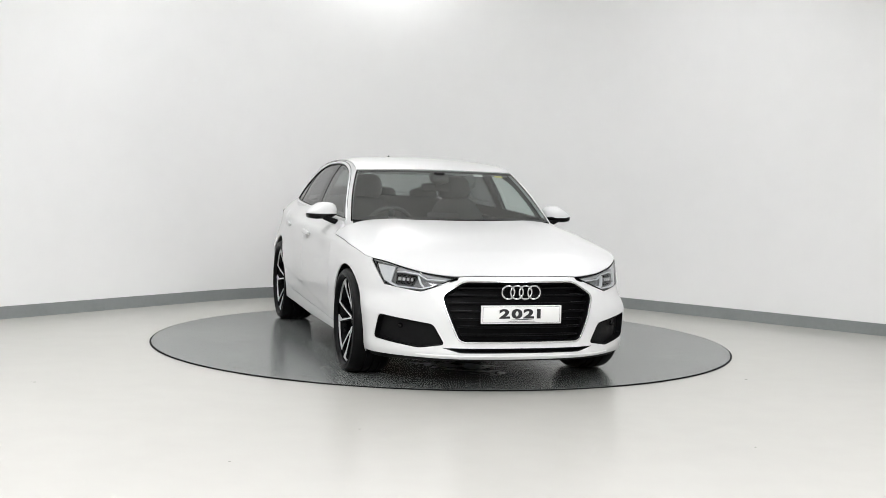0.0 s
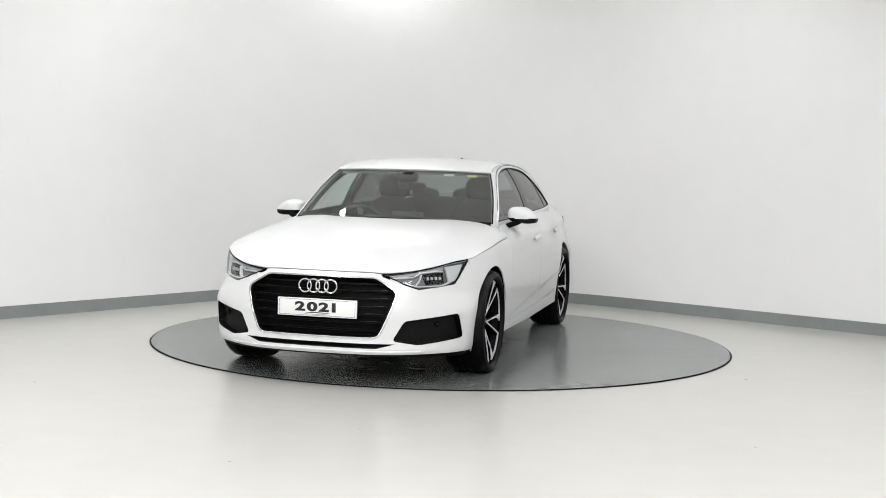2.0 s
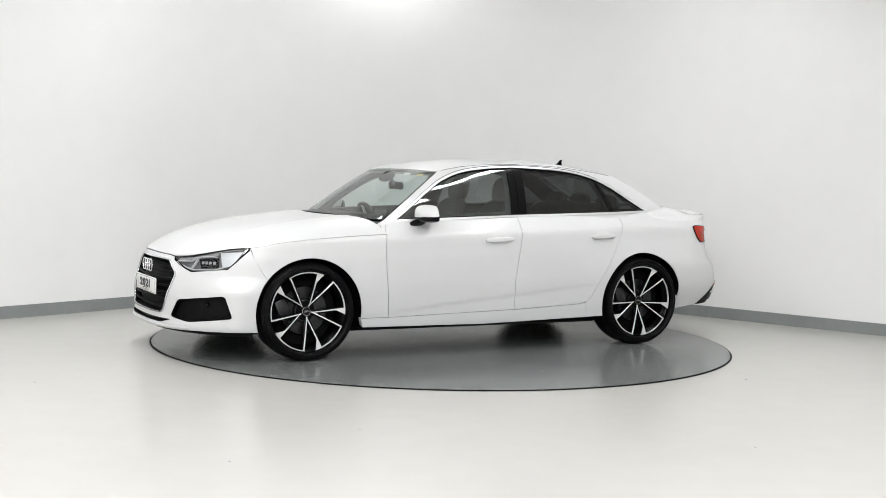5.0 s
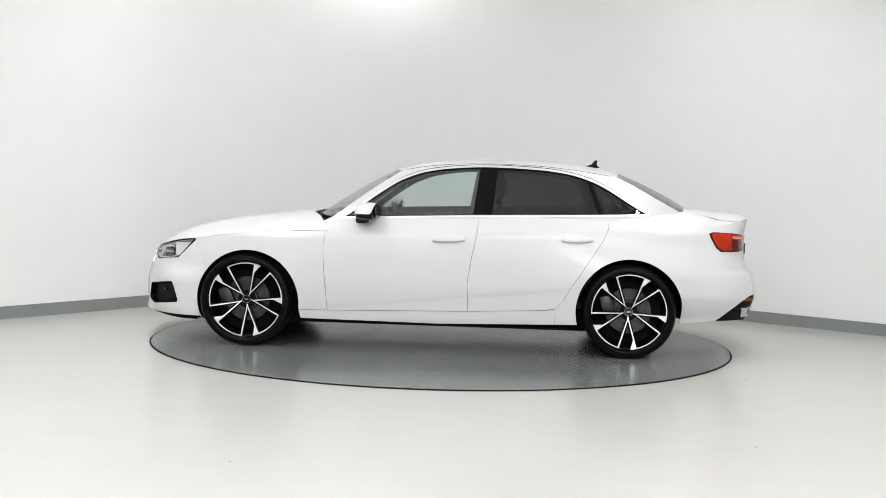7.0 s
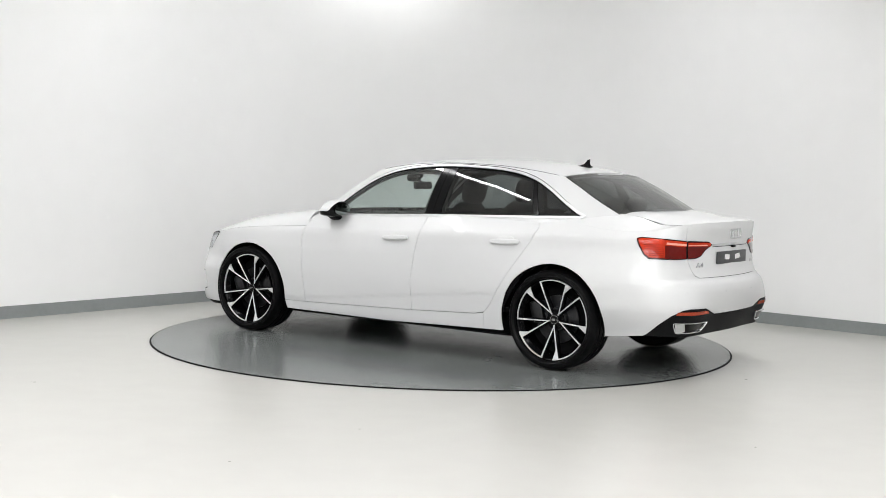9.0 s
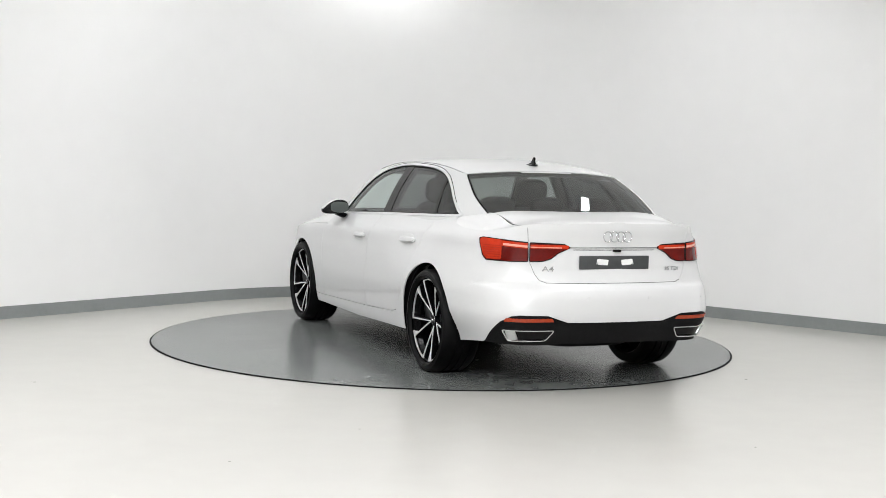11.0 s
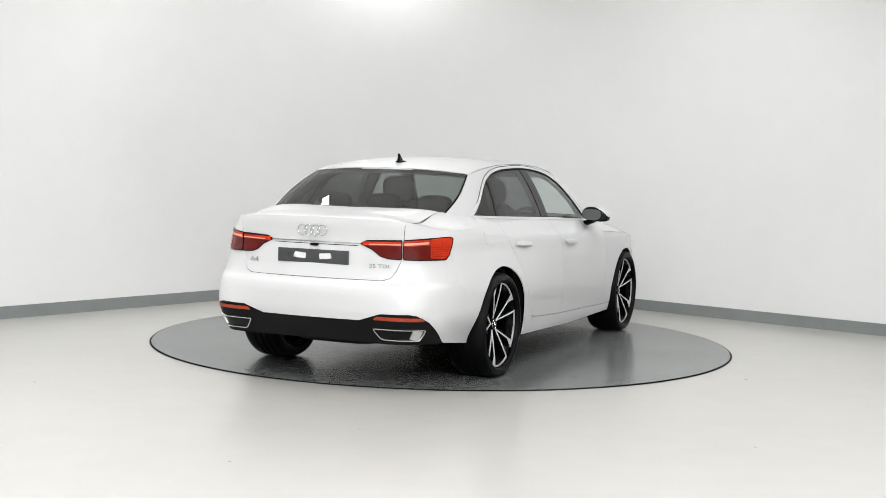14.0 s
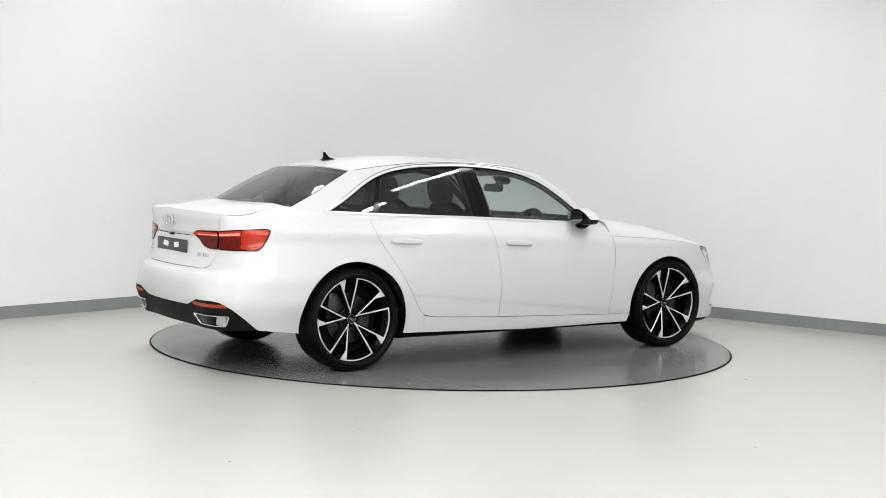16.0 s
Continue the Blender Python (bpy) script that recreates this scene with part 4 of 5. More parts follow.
def build_badges():
    rings("ring_badge", 2.293, -0.004, 0.610, 0.040, 0.0555, 0.0052, 1, car, "four linked chrome rings")
    rings("ring_badge", -2.345, 0.003, 0.956, 0.0315, 0.046, 0.0035, -1, LID, "four linked chrome rings")
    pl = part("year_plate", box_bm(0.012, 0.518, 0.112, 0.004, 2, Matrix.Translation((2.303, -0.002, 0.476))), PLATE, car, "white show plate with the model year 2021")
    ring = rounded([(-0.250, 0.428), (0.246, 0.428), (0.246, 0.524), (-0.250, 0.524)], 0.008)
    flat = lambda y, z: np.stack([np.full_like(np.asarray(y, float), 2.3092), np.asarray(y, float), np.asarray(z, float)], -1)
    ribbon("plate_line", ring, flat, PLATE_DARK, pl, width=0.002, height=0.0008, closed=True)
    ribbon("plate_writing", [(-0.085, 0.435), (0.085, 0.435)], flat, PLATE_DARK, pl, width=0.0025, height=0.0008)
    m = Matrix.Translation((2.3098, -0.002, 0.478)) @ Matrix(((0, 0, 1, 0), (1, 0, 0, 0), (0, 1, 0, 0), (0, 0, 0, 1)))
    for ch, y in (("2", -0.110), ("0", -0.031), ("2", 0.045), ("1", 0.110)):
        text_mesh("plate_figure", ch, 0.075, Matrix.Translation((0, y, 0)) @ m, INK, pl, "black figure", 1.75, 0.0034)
    hp = part("plate_holder", box_bm(0.012, 0.494, 0.084, 0.003, 2, Matrix.Translation((-2.322, 0.007, 0.795))), PLATE_DARK, LID, "dark grey empty plate holder")
    for q in (1, -1):
        c = [(q * 0.045 + 0.007, 0.812), (q * 0.125 + 0.007, 0.818), (q * 0.132 + 0.007, 0.790), (q * 0.115 + 0.007, 0.782), (q * 0.05 + 0.007, 0.778)]
        rear = lambda y, z: np.stack([np.full_like(np.asarray(y, float), -2.3285), np.asarray(y, float), np.asarray(z, float)], -1)
        sheet("holder_window", [rounded(c, 0.005, 2)], rear, PLATE, hp, "white cut-out in the plate holder", step=0.02, thick=0.001, flip=True)
        part("screw", lathe_bm([(0.0001, 0.004), (0.005, 0.004), (0.007, 0.0)], 14, "Z", Matrix.Translation((-2.329, q * 0.128 + 0.007, 0.79)) @ Matrix.Rotation(radians(-90), 4, "Y")), SATIN, hp)
    tail = lambda k: (lambda y, z: wrap(np.array([sr(abs(v)) if v > 0 else 2 * S_END - sr(abs(v)) for v in np.atleast_1d(np.asarray(y, float))]), np.atleast_1d(np.asarray(z, float))))
    tf = tail(0)
    # raised lettering on the lid
    turned = Matrix(((0, 0, -1, 0), (-1, 0, 0, 0), (0, 1, 0, 0), (0, 0, 0, 1)))
    for word, y, size, wide in (("A4", 0.452, 0.044, 1.5), ("35 TDI", -0.432, 0.032, 1.35)):
        c = tf([y], [0.753])[0]
        n = surface_normals(wrap, np.array([sr(abs(y)) if y > 0 else 2 * S_END - sr(abs(y))]), np.array([0.753]), False)[0]
        aim = Matrix.Rotation(math.atan2(float(n[1]), float(n[0])) - math.pi, 4, "Z")
        text_mesh("badge_letters", word, size, Matrix.Translation((float(c[0]) - 0.002, y, 0.753)) @ aim @ turned, CHROME, LID, "small chrome lettering", wide, 0.0004)
    ribbon("lid_strip", [(y, 0.887) for y in np.linspace(0.335, -0.335, 24)], tf, CHROME, LID, "chrome strip across the boot lid", width=0.009, height=0.006, flip=True)
    ribbon("lid_grip", [(y, 0.872) for y in np.linspace(0.30, -0.30, 16)], tf, DARK, LID, width=0.004, height=0.001, flip=True)
    part("rear_camera", box_bm(0.03, 0.05, 0.016, 0.004, 2, Matrix.Translation((-2.325, -0.005, 0.868))), GLOSS, LID)


def build_tail():
    for q in (1, -1):
        w = lambda s, q=q: s if q > 0 else 2 * S_END - s
        outer = [(sx(-2.000), 0.925), (sx(-2.03), 0.933), (sr(0.75), 0.926), (sr(0.594), 0.914), (sr(0.594), 0.797), (sr(0.70), 0.795), (sx(-2.085), 0.798), (sx(-2.05), 0.825), (sx(-2.016), 0.885)]
        inner = [(sr(0.582), 0.913), (sr(0.36), 0.906), (sr(0.318), 0.886), (sr(0.40), 0.852), (sr(0.45), 0.815), (sr(0.50), 0.800), (sr(0.582), 0.797)]
        for poly, par, nm in ((outer, car, "outer"), (inner, LID, "inner")):
            lp = rounded([(w(s), z) for s, z in poly], 0.008, 3)
            lamp = sheet("tail_lamp", [lp], wrap, RED_DARK, par, "dark red tail lamp", step=0.03, thick=0.02, lift=0.006)
            ribbon("lamp_edge", lp, wrap, GLOSS, lamp, width=0.006, height=0.006, lift=0.001, closed=True)
            if nm == "outer":
                band = [(sx(-2.01), 0.922), (sx(-2.035), 0.929), (sr(0.755), 0.924), (sr(0.752), 0.805), (sx(-2.095), 0.804), (sx(-2.06), 0.825), (sx(-2.025), 0.885)]
                sheet("lamp_band", [rounded([(w(s), z) for s, z in band], 0.012, 3)], wrap, RED, lamp, "bright red lamp band", step=0.03, thick=0.004, lift=0.0085)
                for k in range(6):
                    z = 0.818 + 0.014 * k
                    ribbon("lamp_rib", [(w(sx(-2.075 + 0.006 * k)), z), (w(sr(0.758)), z)], wrap, RED_MID, lamp, "deep red lamp rib", width=0.002, height=0.002, lift=0.0125)
                up = [(sr(0.752), 0.903), (sr(0.597), 0.893)]
                ribbon("lamp_strip", [(w(s), z) for s, z in up], wrap, RED, lamp, "bright red lamp strip", width=0.034, height=0.003, lift=0.006)
                # pale line with the lamp's highlight in its colour
                ribbon("lamp_line", [(w(s), z) for s, z in [(sr(0.745), 0.899), (sr(0.597), 0.889)]], wrap, RED_GLINT, lamp, "pale red lamp line with the highlight put in its colour", width=0.014, height=0.003, lift=0.009)
            else:
                up = [(sr(0.579), 0.890), (sr(0.36), 0.889), (sr(0.335), 0.887)]
                ribbon("lamp_strip", [(w(s), z) for s, z in up], wrap, RED, lamp, "bright red lamp strip", width=0.024, height=0.003, lift=0.006)
                ribbon("lamp_line", [(w(s), z) for s, z in [(sr(0.579), 0.886), (sr(0.38), 0.884)]], wrap, RED_GLINT, lamp, "pale red lamp line with the highlight put in its colour", width=0.007, height=0.003, lift=0.009)
    # lower shell
    top = diffuser_top()
    low = [(sx(-2.05), 0.288), (sr(0.72), 0.290), (sr(0.5), 0.287), (sr(0.2), 0.292)]
    half = low[::-1] + [(s, z) for s, z in top]
    left = [(s, z) for s, z in top[::-1]] + low
    loop = [(s, z - 0.001) for s, z in top] + [(2 * S_END - s, z - 0.001) for s, z in top[::-1]] + [(2 * S_END - s, z) for s, z in low] + low[::-1]
    shell = sheet("rear_diffuser", [loop], wrap, GRAIN, car, "grained black lower rear bumper", step=0.03, thick=0.04, lift=0.002)
    for q in (1, -1):
        w = lambda s, q=q: s if q > 0 else 2 * S_END - s
        ex = rounded([(w(s), z) for s, z in ((sr(0.745), 0.388), (sr(0.435), 0.386), (sr(0.49), 0.323), (sr(0.725), 0.320))], 0.016, 4)
        trim = ribbon("exhaust_trim", ex, wrap, CHROME, shell, "chrome exhaust surround", width=0.009, height=0.012, lift=0.003, closed=True)
        ribbon("exhaust_end", [(w(sr(0.712)), 0.383), (w(sr(0.698)), 0.325)], wrap, SATIN, trim, "bright satin exhaust end", width=0.062, height=0.006, lift=0.006)
        sheet("exhaust_opening", [ex], wrap, GLOSS, trim, "black exhaust opening", step=0.03, thick=0.01, lift=0.0045)
        rf = rounded([(w(s), z) for s, z in ((sr(0.725), 0.458), (sr(0.455), 0.458), (sr(0.435), 0.437), (sr(0.735), 0.437))], 0.006, 2)
        sheet("reflector", [rf], wrap, REFLECT, shell, "red rear reflector", step=0.03, thick=0.01, lift=0.006)
        for y in (0.22, 0.66):
            c, n = wrap(np.array([w(sr(y))]), np.array([0.578]))[0], surface_normals(wrap, np.array([w(sr(y))]), np.array([0.578]), False)[0]
            m = Matrix.Translation(tuple(c)) @ Vector(tuple(n)).to_track_quat("Z", "Y").to_matrix().to_4x4()
            part("parking_sensor", lathe_bm([(0.0001, 0.0012), (0.009, 0.0012), (0.0095, 0.0), (0.0115, 0.0004), (0.012, -0.004)], 20, "Z", m), PAINT, car)
    ss = np.linspace(0, 1, 12)
    seam = [(sr(0.599), 0.985), (sr(0.586), 0.80), (sr(0.5495), 0.7215), (sr(0.521), 0.6845), (sr(0.474), 0.6695)]
    ribbon("lid_gap", seam + [(2 * S_END - s, z) for s, z in seam[::-1]], belt_wrap_at(0.008), DARK, car, width=0.014, height=0.003)
    for q in (1, -1):
        ribbon("seam_flange", [(q * s, z) for s, z in [(sx(-1.765), 0.506), (sx(-1.9), 0.601), (sx(-2.08), 0.668), (sr(0.60), 0.668), (sr(0.49), 0.668)]], belt, PAINT, car, width=0.014, height=0.001, lift=-0.0016, step=0.015)
        deckgap = lambda x, y: deck_fn(x, y) - np.array([0, 0, 0.004])
        ribbon("deck_gap", [(x, q * 0.600) for x in np.linspace(-1.80, float(np.interp(-0.600, -EDGE_R[:, 1], EDGE_R[:, 0])) + 0.012, 12)], deckgap, DARK, car, width=0.0025, height=0.002)


def belt_wrap_at(depth):
    inner = belt_at(depth)
    return lambda s, z: inner(np.where(np.asarray(s, float) > S_END, np.asarray(s, float) - 2 * S_END, s), z)


def build_sides():
    for k, q in enumerate((1, -1)):
        # dark inner skin behind the door gaps
        loop = to_s([(1.0, 0.24), (1.0, 0.84), (0.6, 0.92), (-0.3, 0.97), (-1.3, 0.99), (-1.24, 0.75), (-1.02, 0.40), (-1.0, 0.27), (0.0, 0.235)])
        sheet("inner_skin", [[(q * s, z) for s, z in loop]], belt_at(0.034), DARK, car, "black inner door skin", step=0.06, thick=0.01)
        for door, x0, x1, z0, z1 in ((DOORS[k], 0.035, -0.205, 0.826, 0.836), (REAR_DOORS[k], -0.905, -1.138, 0.848, 0.857)):
            c = belt(np.array([q * sx(0.5 * (x0 + x1))]), np.array([0.5 * (z0 + z1)]))[0]
            n = surface_normals(belt, np.array([q * sx(0.5 * (x0 + x1))]), np.array([0.5 * (z0 + z1)]), False)[0]
            t = belt(np.array([q * sx(x0)]), np.array([z0]))[0] - belt(np.array([q * sx(x1)]), np.array([z1]))[0]
            ex = Vector(tuple(t)).normalized()
            ey = Vector(tuple(n))
            ey = (ey - ex * ey.dot(ex)).normalized()
            ez = ex.cross(ey)
            hm = Matrix((ex, ey, ez)).transposed().to_4x4()
            hm.translation = Vector(tuple(c)) + ey * 0.016
            part("door_handle", blob_bm(abs(x0 - x1), 0.026, 0.036, 3.4, 28, 14, hm), PAINT, door, "white door handle")
            for dx in (-0.085, 0.085):
                part("handle_foot", blob_bm(0.04, 0.04, 0.022, 3.0, 16, 8, hm @ Matrix.Translation((dx, -0.012, 0))), PAINT, door)
            part("handle_cup", blob_bm(0.14, 0.006, 0.078, 2.6, 28, 10, hm @ Matrix.Translation((0, -0.0165, 0.006))), HANDLE_CUP, door, "shaded cup behind the door handle")
        # mirror
        m0 = Matrix.Translation((0.515, q * 0.908, 1.018)) @ Euler((radians(q * -6), 0, radians(q * -12))).to_matrix().to_4x4()
        bm = blob_bm(0.185, 0.222, 0.128, 2.7, 40, 26)
        for v in bm.verts:
            out = max(0.0, q * v.co.y / 0.111)
            v.co.z = v.co.z * (1 - 0.50 * out ** 1.4) - 0.012 * out if v.co.z > 0 else -0.050 * (-v.co.z / 0.064) ** 0.6 * (1 - 0.45 * out ** 2) - 0.012 * out
            v.co.x *= 1 - 0.18 * out
            v.co.x = v.co.x if v.co.x > -0.06 else -0.06 + (v.co.x + 0.06) * 0.15
        bmesh.ops.transform(bm, matrix=m0, verts=bm.verts)
        low = bm.copy()
        bmesh.ops.bisect_plane(bm, geom=list(bm.verts) + list(bm.edges) + list(bm.faces), plane_co=(0.5, q * 0.9, 1.003), plane_no=(0, 0, -1), clear_outer=True)
        bmesh.ops.bisect_plane(bm, geom=list(bm.verts) + list(bm.edges) + list(bm.faces), plane_co=(0.454, q * 0.9, 1.0), plane_no=(-1, q * 0.1, 0), clear_outer=True)
        cap = part("door_mirror", bm, PAINT, DOORS[k], "white door mirror with black lower half")
        bmesh.ops.transform(low, matrix=Matrix.Translation((0.512, q * 0.908, 1.0145)) @ Matrix.Diagonal((0.99, 0.995, 0.99, 1)) @ Matrix.Translation((-0.515, -q * 0.908, -1.018)), verts=low.verts)
        part("mirror_shell", low, GLOSS, cap, "gloss black mirror shell")
        foot = blob_bm(0.10, 0.16, 0.04, 3.0, 24, 12, Matrix.Translation((0.560, q * 0.835, 0.955)) @ Euler((radians(q * 20), 0, radians(q * 8))).to_matrix().to_4x4())
        part("mirror_foot", foot, BLACK, cap, "black mirror foot")
        ribbon("turn_signal", [(-0.05, 0.0), (0.05, 0.0)], (lambda a, b, q=q: np.stack([0.602 - 1.6 * np.asarray(a, float) ** 2, q * (0.915 + np.asarray(a, float)), 1.001 + np.asarray(b, float)], -1)), LAMP_LIGHT, cap, width=0.006, height=0.004)
        gm = Matrix.Translation((0.4395, q * 0.893, 1.018)) @ Euler((0, radians(-90), radians(q * -10))).to_matrix().to_4x4()
        gb = bmesh.new()
        vs = [gb.verts.new((0.042 * math.copysign(abs(math.cos(a)) ** 0.7, math.cos(a)), 0.072 * math.copysign(abs(math.sin(a)) ** 0.7, math.sin(a)), 0.0)) for a in (2 * math.pi * i / 40 for i in range(40))]
        gb.faces.new(vs)
        ext = bmesh.ops.extrude_face_region(gb, geom=list(gb.faces))
        bmesh.ops.translate(gb, vec=(0, 0, 0.004), verts=[g for g in ext["geom"] if isinstance(g, bmesh.types.BMVert)])
        bmesh.ops.transform(gb, matrix=gm, verts=gb.verts)
        part("mirror_pane", gb, MIRROR, cap, "mirror glass")
    flap = rounded([(-sx(-1.40), 0.866), (-sx(-1.60), 0.872), (-sx(-1.585), 0.955), (-sx(-1.415), 0.95)], 0.03)
    sheet("fuel_flap", [flap], belt, PAINT, car, "white fuel filler flap", step=0.03, thick=0.004, lift=0.0018)
    # aerial
    fin = [(-0.055, 0.0), (0.07, 0.0), (0.045, 0.012), (0.005, 0.024), (-0.028, 0.058), (-0.042, 0.060), (-0.040, 0.03)]
    bm = extrude_bm(fin, 0.014, Matrix.Translation((-1.145, 0.007, 1.384)) @ Matrix.Rotation(radians(90), 4, "X"), 0.004)
    a = part("roof_aerial", bm, GLOSS, car, "small black shark fin aerial")
    part("aerial_foot", blob_bm(0.14, 0.06, 0.02, 2.4, 24, 8, Matrix.Translation((-1.14, 0, 1.388))), GLOSS, a)


build_nose()
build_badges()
build_tail()
build_sides()


def build_under():
    part("underbody", box_bm(3.15, 1.30, 0.15, 0.03, 2, Matrix.Translation((0.42, 0, 0.235))), DARK, car, "black underbody")
    part("floor_pan", box_bm(1.95, 1.60, 0.11, 0.03, 2, Matrix.Translation((0.0, 0, 0.243))), DARK, car)
    part("engine_bay", box_bm(0.9, 1.0, 0.38, 0.03, 1, Matrix.Translation((1.55, 0, 0.49))), DARK, car)
    part("boot_well", box_bm(0.75, 1.1, 0.55, 0.03, 1, Matrix.Translation((-1.80, 0, 0.625))), DARK, car)
    for (cx, cz, r), in ((ARCH_F,), (ARCH_R,)):
        for q in (1, -1):
            bm = bmesh.new()
            rows = []
            for y in (0.52, 0.875):
                rows.append([bm.verts.new((cx + (r + 0.003) * math.cos(a), q * (y - ((0.025 if cx > 0 else 0.075) if y > 0.6 else 0)), max(0.295 if cx < 0 and a > 1.57 else 0.215, cz + (r + 0.003) * math.sin(a)))) for a in np.linspace(radians(-8), radians(188), 40)])
            for i in range(39):
                bm.faces.new((rows[0][i], rows[0][i + 1], rows[1][i + 1], rows[1][i]))
            bm.faces.new(rows[0])
            part("wheel_arch_liner", bm, DARK, car, "black wheel arch liner")
    part("exhaust_pipe", tube_bm([(-2.0, 0.25, 0.29), (-1.2, 0.22, 0.22), (0.5, 0.15, 0.19)], 0.03, 12), STEEL, car)
    part("silencer", blob_bm(0.28, 0.62, 0.12, 4, 28, 12, Matrix.Translation((-1.93, 0.0, 0.285))), BLACK, car)


build_under()


def build_wheel():
    """One wheel, its axle along y, its face outward at +y."""
    face = Matrix(((-1, 0, 0, 0), (0, 0, 1, 0), (0, 1, 0, 0), (0, 0, 0, 1)))
    barrel = lathe_bm([(0.235, -0.112), (0.262, -0.112), (0.266, -0.095), (0.252, -0.07), (0.246, 0.06), (0.263, 0.085), (0.272, 0.097), (0.278, 0.100), (0.283, 0.096), (0.282, 0.085)], 80)
    wheel = part("wheel", barrel, WHEEL_BLACK, car, "black alloy wheel with machined spoke faces")
    part("tyre", lathe_bm([(0.262, -0.1155), (0.272, -0.1298), (0.295, -0.1364), (0.323, -0.1309), (0.3375, -0.1100), (0.3410, -0.0825), (0.3422, -0.0638), (0.3350, -0.0616), (0.3350, -0.0517), (0.3422, -0.0495),
                            (0.3422, -0.0176), (0.3350, -0.0154), (0.3350, -0.0055), (0.3422, -0.0033), (0.3422, 0.0330), (0.3350, 0.0352), (0.3350, 0.0451), (0.3422, 0.0473), (0.3422, 0.0660), (0.3410, 0.0825), (0.3375, 0.1100),
                            (0.323, 0.1309), (0.306, 0.1348), (0.304, 0.1326), (0.298, 0.1364), (0.288, 0.1309), (0.283, 0.1221), (0.281, 0.1100)], 96), RUBBER, wheel, "low profile black tyre")
    part("brake_disc", lathe_bm([(0.07, 0.02), (0.165, 0.02), (0.165, 0.008), (0.07, 0.008)], 64), STEEL, wheel, "steel brake disc")
    part("brake_bell", lathe_bm([(0.0001, 0.045), (0.078, 0.045), (0.085, 0.02), (0.085, 0.0)], 40), STEEL, wheel)
    part("back_plate", lathe_bm([(0.0001, -0.03), (0.245, -0.03)], 48), DARK, wheel)
    part("brake_caliper", box_bm(0.10, 0.07, 0.15, 0.02, 2, Matrix.Translation((0.155, 0.02, 0.04)) @ Matrix.Rotation(radians(14), 4, "Y")), STEEL, wheel, "grey brake caliper")

    def polar(r, a):
        return (r * math.cos(radians(a)), r * math.sin(radians(a)))

    def dish(bm, deep=0.052):
        for v in bm.verts:
            r = math.hypot(v.co.x, v.co.y)
            v.co.z -= deep * max(0.0, 1 - r / 0.262) ** 1.2
        return bm

    def strip(pts, w0, w1, depth, z):
        """A tapering bar along the points."""
        n = len(pts)
        l, rr = [], []
        for i, p in enumerate(pts):
            a, b = pts[max(i - 1, 0)], pts[min(i + 1, n - 1)]
            d = Vector((b[0] - a[0], b[1] - a[1])).normalized()
            w = (w0 + (w1 - w0) * i / (n - 1)) / 2
            l.append((p[0] - d.y * w, p[1] + d.x * w))
            rr.append((p[0] + d.y * w, p[1] - d.x * w))
        bm = bmesh.new()
        rows = [[bm.verts.new((*q, zz)) for q in side] for side, zz in ((l, z - depth), (l, z - 0.0015), ([(a[0] * 0.86 + b[0] * 0.14, a[1] * 0.86 + b[1] * 0.14) for a, b in zip(l, rr)], z), ([(a[0] * 0.14 + b[0] * 0.86, a[1] * 0.14 + b[1] * 0.86) for a, b in zip(l, rr)], z), (rr, z - 0.0015), (rr, z - depth))]
        for a, b in zip(rows, rows[1:]):
            for i in range(n - 1):
                bm.faces.new((a[i], a[i + 1], b[i + 1], b[i]))
        bm.faces.new([r[0] for r in rows])
        bm.faces.new([r[-1] for r in rows][::-1])
        return bm

    def arm(phi, off, n=12):
        """Middle line of a spoke: it leaves the hub near the middle of the pair and bends outward."""
        a, b = polar(0.040, phi + math.copysign(40, off)), polar(0.266, phi + off)
        return [(a[0] + (b[0] - a[0]) * t, a[1] + (b[1] - a[1]) * t) for t in np.linspace(0, 1, n)]
    for k in range(5):
        phi = 87 + 72 * k
        for off in (24.0, -20.5):
            for nm, w0, w1, depth, z, mat in (("spoke", 0.026, 0.026, 0.035, 0.101, WHEEL_BLACK), ("spoke_face", 0.0070, 0.0115, 0.006, 0.1065, MACHINED)):
                bm = dish(strip(arm(phi, off), w0, w1, depth, z))
                bmesh.ops.transform(bm, matrix=face, verts=bm.verts)
                part(nm, bm, mat, wheel, "bright machined spoke edge" if mat is MACHINED else "gloss black spoke")
        bm = strip([polar(0.2705, phi + a) for a in np.linspace(25.3, -29.2, 18)], 0.0075, 0.0105, 0.010, 0.1075)
        bmesh.ops.transform(bm, matrix=face, verts=bm.verts)
        part("rim_edge", bm, MACHINED, wheel, "bright machined rim edge")
        flag = [polar(0.2665, phi - 28.6), polar(0.2665, phi - 20.8), polar(0.204, phi - 21.8), polar(0.206, phi - 22.6)]
        bm = extrude_bm(flag, 0.006, Matrix.Translation((0, 0, 0.1005)))
        bm = dish(bm)
        bmesh.ops.transform(bm, matrix=face, verts=bm.verts)
        part("spoke_flag", bm, MACHINED, wheel, "bright machined spoke corner")
        b = polar(0.056, phi + 36)
        part("wheel_bolt", lathe_bm([(0.0001, 0.062), (0.007, 0.062), (0.009, 0.056), (0.009, 0.03)], 12, "Y", Matrix.Translation((-b[0], 0, b[1]))), STEEL, wheel)
    part("hub", lathe_bm([(0.0001, 0.050), (0.066, 0.050), (0.072, 0.036), (0.074, 0.015)], 40), WHEEL_BLACK, wheel)
    cap = part("hub_cap", lathe_bm([(0.0001, 0.072), (0.026, 0.071), (0.031, 0.065), (0.032, 0.04)], 40), GLOSS, wheel, "gloss black hub cap")
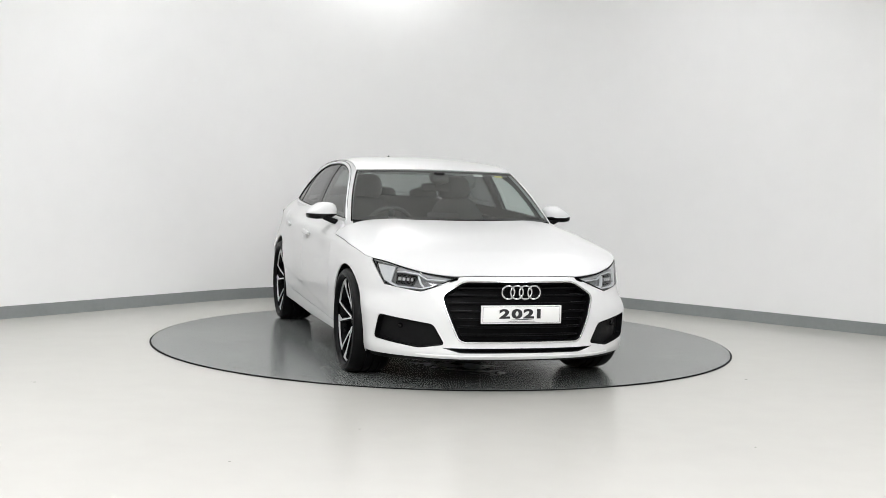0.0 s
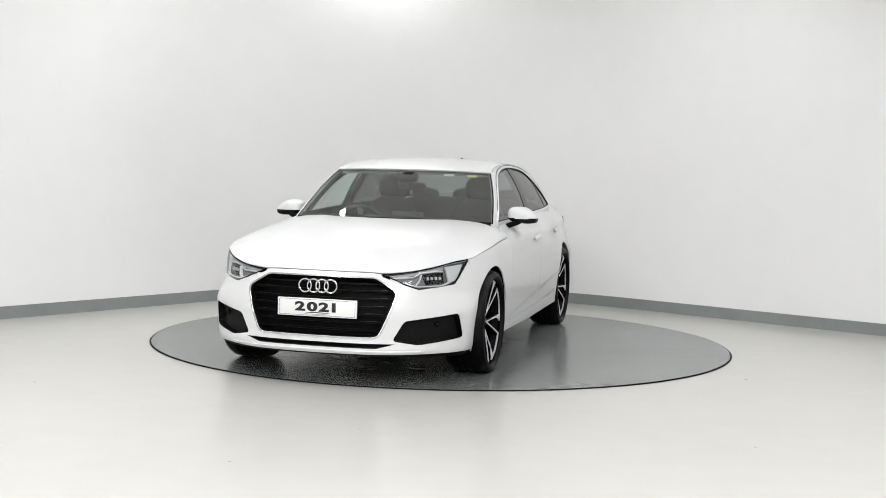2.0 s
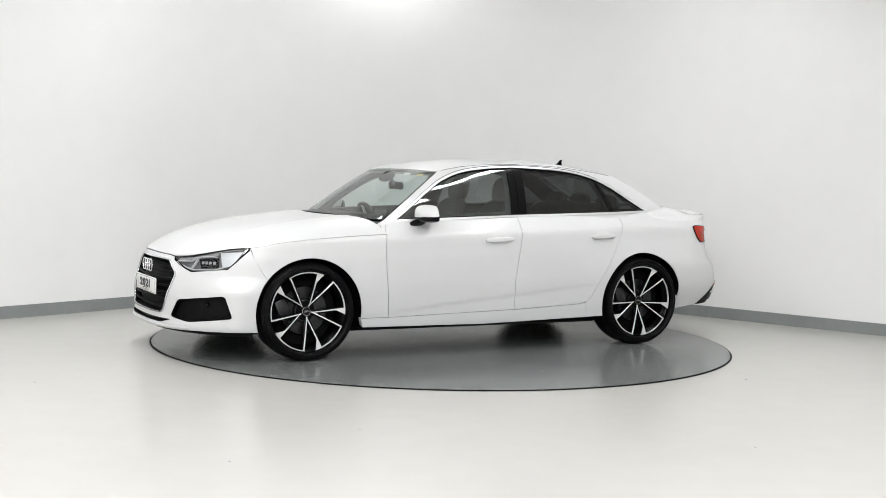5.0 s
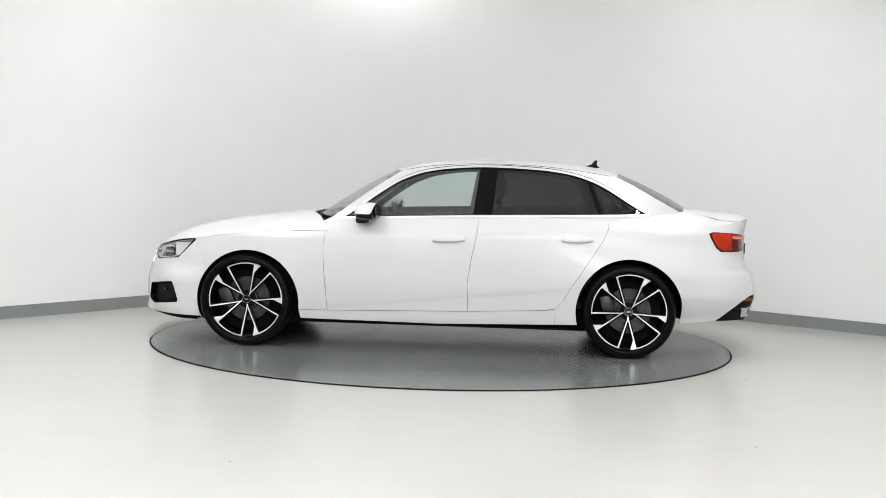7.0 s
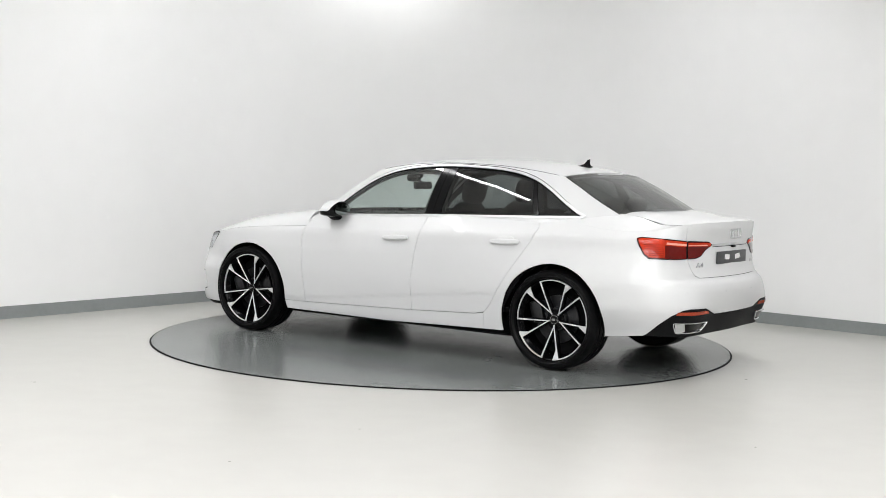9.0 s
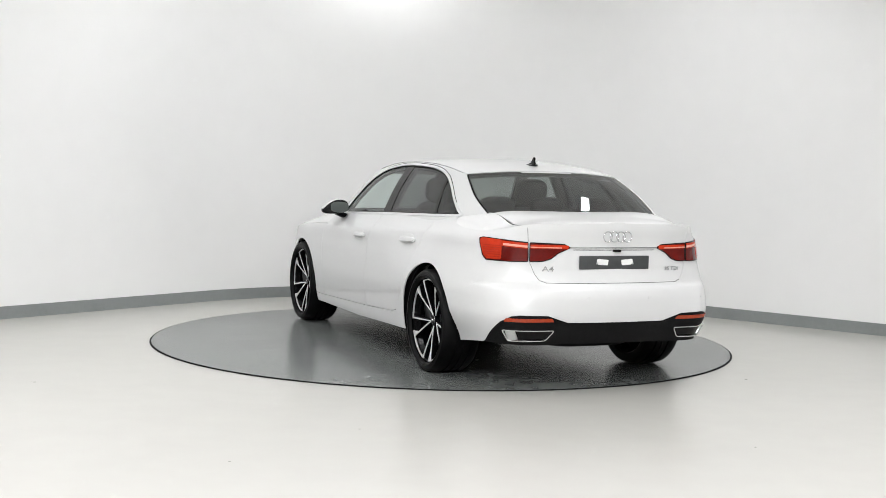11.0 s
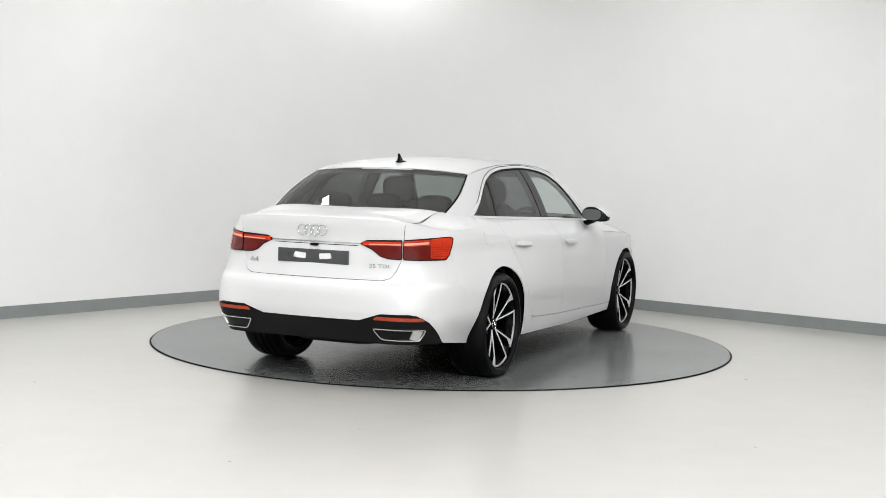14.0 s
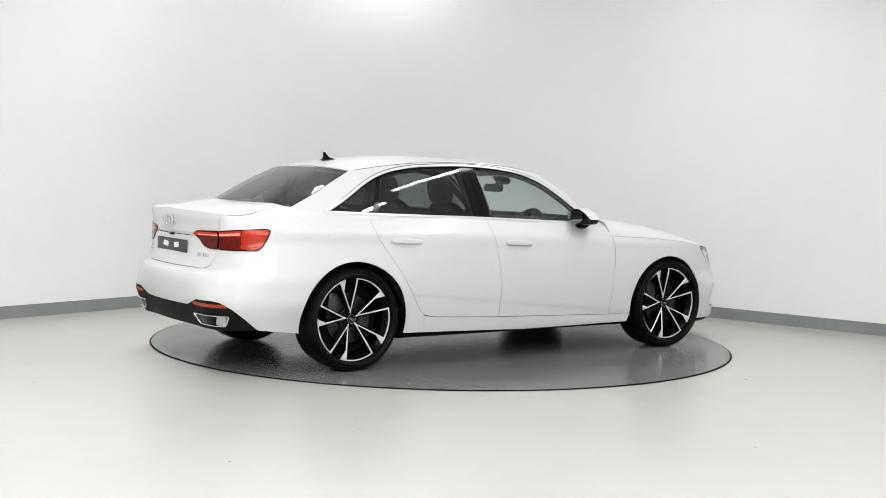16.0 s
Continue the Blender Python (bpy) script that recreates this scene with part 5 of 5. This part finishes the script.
    for i in range(4):
        part("cap_badge_ring", torus_bm(0.0062, 0.0011, Matrix.Translation(((i - 1.5) * 0.0088, 0.0735, 0)) @ Matrix.Rotation(radians(90), 4, "X"), 20, 6), CHROME, wheel, "small chrome ring")
    part("cap_ring", torus_bm(0.0295, 0.0018, Matrix.Translation((0, 0.0685, 0)) @ Matrix.Rotation(radians(90), 4, "X"), 40, 6), CHROME, wheel)
    return wheel


wheel = build_wheel()
wheel.matrix_basis = pose(1.410, 0.785, 0.342, 0, 9, 0)
for x, q, y, a in ((-1.410, 1, 0.768, 0), (1.410, -1, 0.785, -22), (-1.410, -1, 0.768, -25)):
    w = copy_thing(wheel, pose(x, q * y, 0.342, 0, a, 0 if q > 0 else 180))
    w.parent = car


def build_cabin():
    part("cabin_floor", box_bm(2.5, 1.4, 0.05, 0.01, 1, Matrix.Translation((-0.3, 0, 0.36))), TRIM, car)
    # dashboard
    prof = [(0.96, 0.55), (0.96, 0.93), (0.80, 0.945), (0.62, 0.935), (0.52, 0.90), (0.48, 0.84), (0.52, 0.70), (0.56, 0.55)]
    bm = extrude_bm(rounded(prof, 0.03, 3), 1.40, Matrix.Translation((0, 0.70, 0)) @ Matrix.Rotation(radians(90), 4, "X"))
    d = part("dashboard", bm, TRIM, car, "black dashboard")
    part("instrument_hood", blob_bm(0.26, 0.40, 0.10, 3, 28, 14, Matrix.Translation((0.60, -0.37, 0.935))), TRIM, d)
    part("display", box_bm(0.015, 0.25, 0.13, 0.004, 2, Matrix.Translation((0.50, 0.02, 0.955)) @ Matrix.Rotation(radians(-12), 4, "Y")), GLOSS, d, "black central display")
    sm = Matrix.Translation((0.39, -0.37, 0.885)) @ Matrix.Rotation(radians(-66), 4, "Y")
    st = part("steering_wheel", torus_bm(0.178, 0.016, sm, 56, 12), LEATHER, car, "black leather steering wheel")
    part("wheel_pad", blob_bm(0.13, 0.15, 0.05, 3, 24, 12, sm @ Matrix.Translation((0, 0, -0.02))), TRIM, st)
    for a in (0, 90, 180):
        part("wheel_spoke", box_bm(0.04, 0.11, 0.012, 0.004, 2, sm @ Matrix.Rotation(radians(a + 90), 4, "Z") @ Matrix.Translation((0, 0.115, -0.008))), SATIN, st)
    part("column", tube_bm([(0.40, -0.37, 0.88), (0.62, -0.37, 0.80)], 0.035, 14), TRIM, st)

    def seat(x, y):
        base = part("seat", blob_bm(0.52, 0.50, 0.16, 4, 32, 16, Matrix.Translation((x, y, 0.58)) @ Matrix.Rotation(radians(-6), 4, "Y")), LEATHER, car, "black leather front seat")
        bm = blob_bm(0.14, 0.50, 0.66, 3.6, 32, 20)
        for v in bm.verts:
            v.co.y *= 1 - 0.22 * max(0, v.co.z / 0.33)
            v.co.x += 0.04 * (abs(v.co.y) / 0.25) ** 2
        bmesh.ops.transform(bm, matrix=Matrix.Translation((x - 0.36, y, 0.79)) @ Matrix.Rotation(radians(-18), 4, "Y"), verts=bm.verts)
        part("backrest", bm, LEATHER, base, "black leather backrest")
        bm = blob_bm(0.10, 0.265, 0.20, 3.0, 28, 18, Matrix.Translation((x - 0.475, y, 1.185)) @ Matrix.Rotation(radians(-12), 4, "Y"))
        part("headrest", bm, LEATHER, base, "black leather headrest")
        for dy in (-0.06, 0.06):
            part("headrest_post", tube_bm([(x - 0.455, y + dy, 1.05), (x - 0.47, y + dy, 1.13)], 0.007, 8), CHROME, base)
    seat(0.06, 0.37)
    seat(0.06, -0.37)
    bench = part("rear_bench", blob_bm(0.55, 1.30, 0.18, 5, 40, 14, Matrix.Translation((-0.88, 0, 0.58))), LEATHER, car, "black leather rear bench")
    part("bench_back", blob_bm(0.16, 1.32, 0.62, 5, 40, 18, Matrix.Translation((-1.24, 0, 0.80)) @ Matrix.Rotation(radians(-24), 4, "Y")), LEATHER, bench)
    for y in (0.38, 0.0, -0.38):
        part("headrest", blob_bm(0.09, 0.25, 0.13, 3, 26, 14, Matrix.Translation((-1.39, y, 1.105)) @ Matrix.Rotation(radians(-14), 4, "Y")), LEATHER, bench)
    part("console", box_bm(1.0, 0.24, 0.28, 0.03, 2, Matrix.Translation((0.10, 0, 0.58))), TRIM, car)
    rm = part("cabin_mirror", box_bm(0.03, 0.23, 0.062, 0.014, 3, Matrix.Translation((0.345, 0, 1.205)) @ Matrix.Rotation(radians(8), 4, "Y")), BLACK, car, "black cabin mirror")
    part("mirror_stalk", tube_bm([(0.355, 0, 1.21), (0.41, 0, 1.28)], 0.014, 10), BLACK, rm)
    part("sensor_box", blob_bm(0.11, 0.15, 0.06, 3, 24, 12, Matrix.Translation((0.425, 0, 1.275)) @ Matrix.Rotation(radians(30), 4, "Y")), BLACK, rm)
    for y in (0.33, -0.33):
        part("sun_visor", box_bm(0.15, 0.40, 0.02, 0.008, 2, Matrix.Translation((0.27, y, 1.322)) @ Matrix.Rotation(radians(16), 4, "Y")), HEADLINER, car)
    part("inner_bulkhead", box_bm(0.04, 1.3, 0.6, 0.01, 1, Matrix.Translation((0.93, 0, 0.60))), DARK, car)


build_cabin()


# ---------------------------------------------------------------- motion
HEADING, TURN, ASIDE = -73.528, 15.757, -0.173
tagged(car, "white four-door saloon car with black alloy wheels", "car")


def motions():
    """The deck turns evenly and carries the car, which stands a little off its centre."""
    rows = [(i * 0.5, HEADING - TURN * i * 0.5) for i in range(33)]
    walk(turntable, [(t, pose(0, 0, 0, 0, 0, a)) for t, a in rows])
    walk(car, [(t, pose(0, 0, 0, 0, 0, a) @ pose(0, ASIDE, 0)) for t, a in rows])


motions()
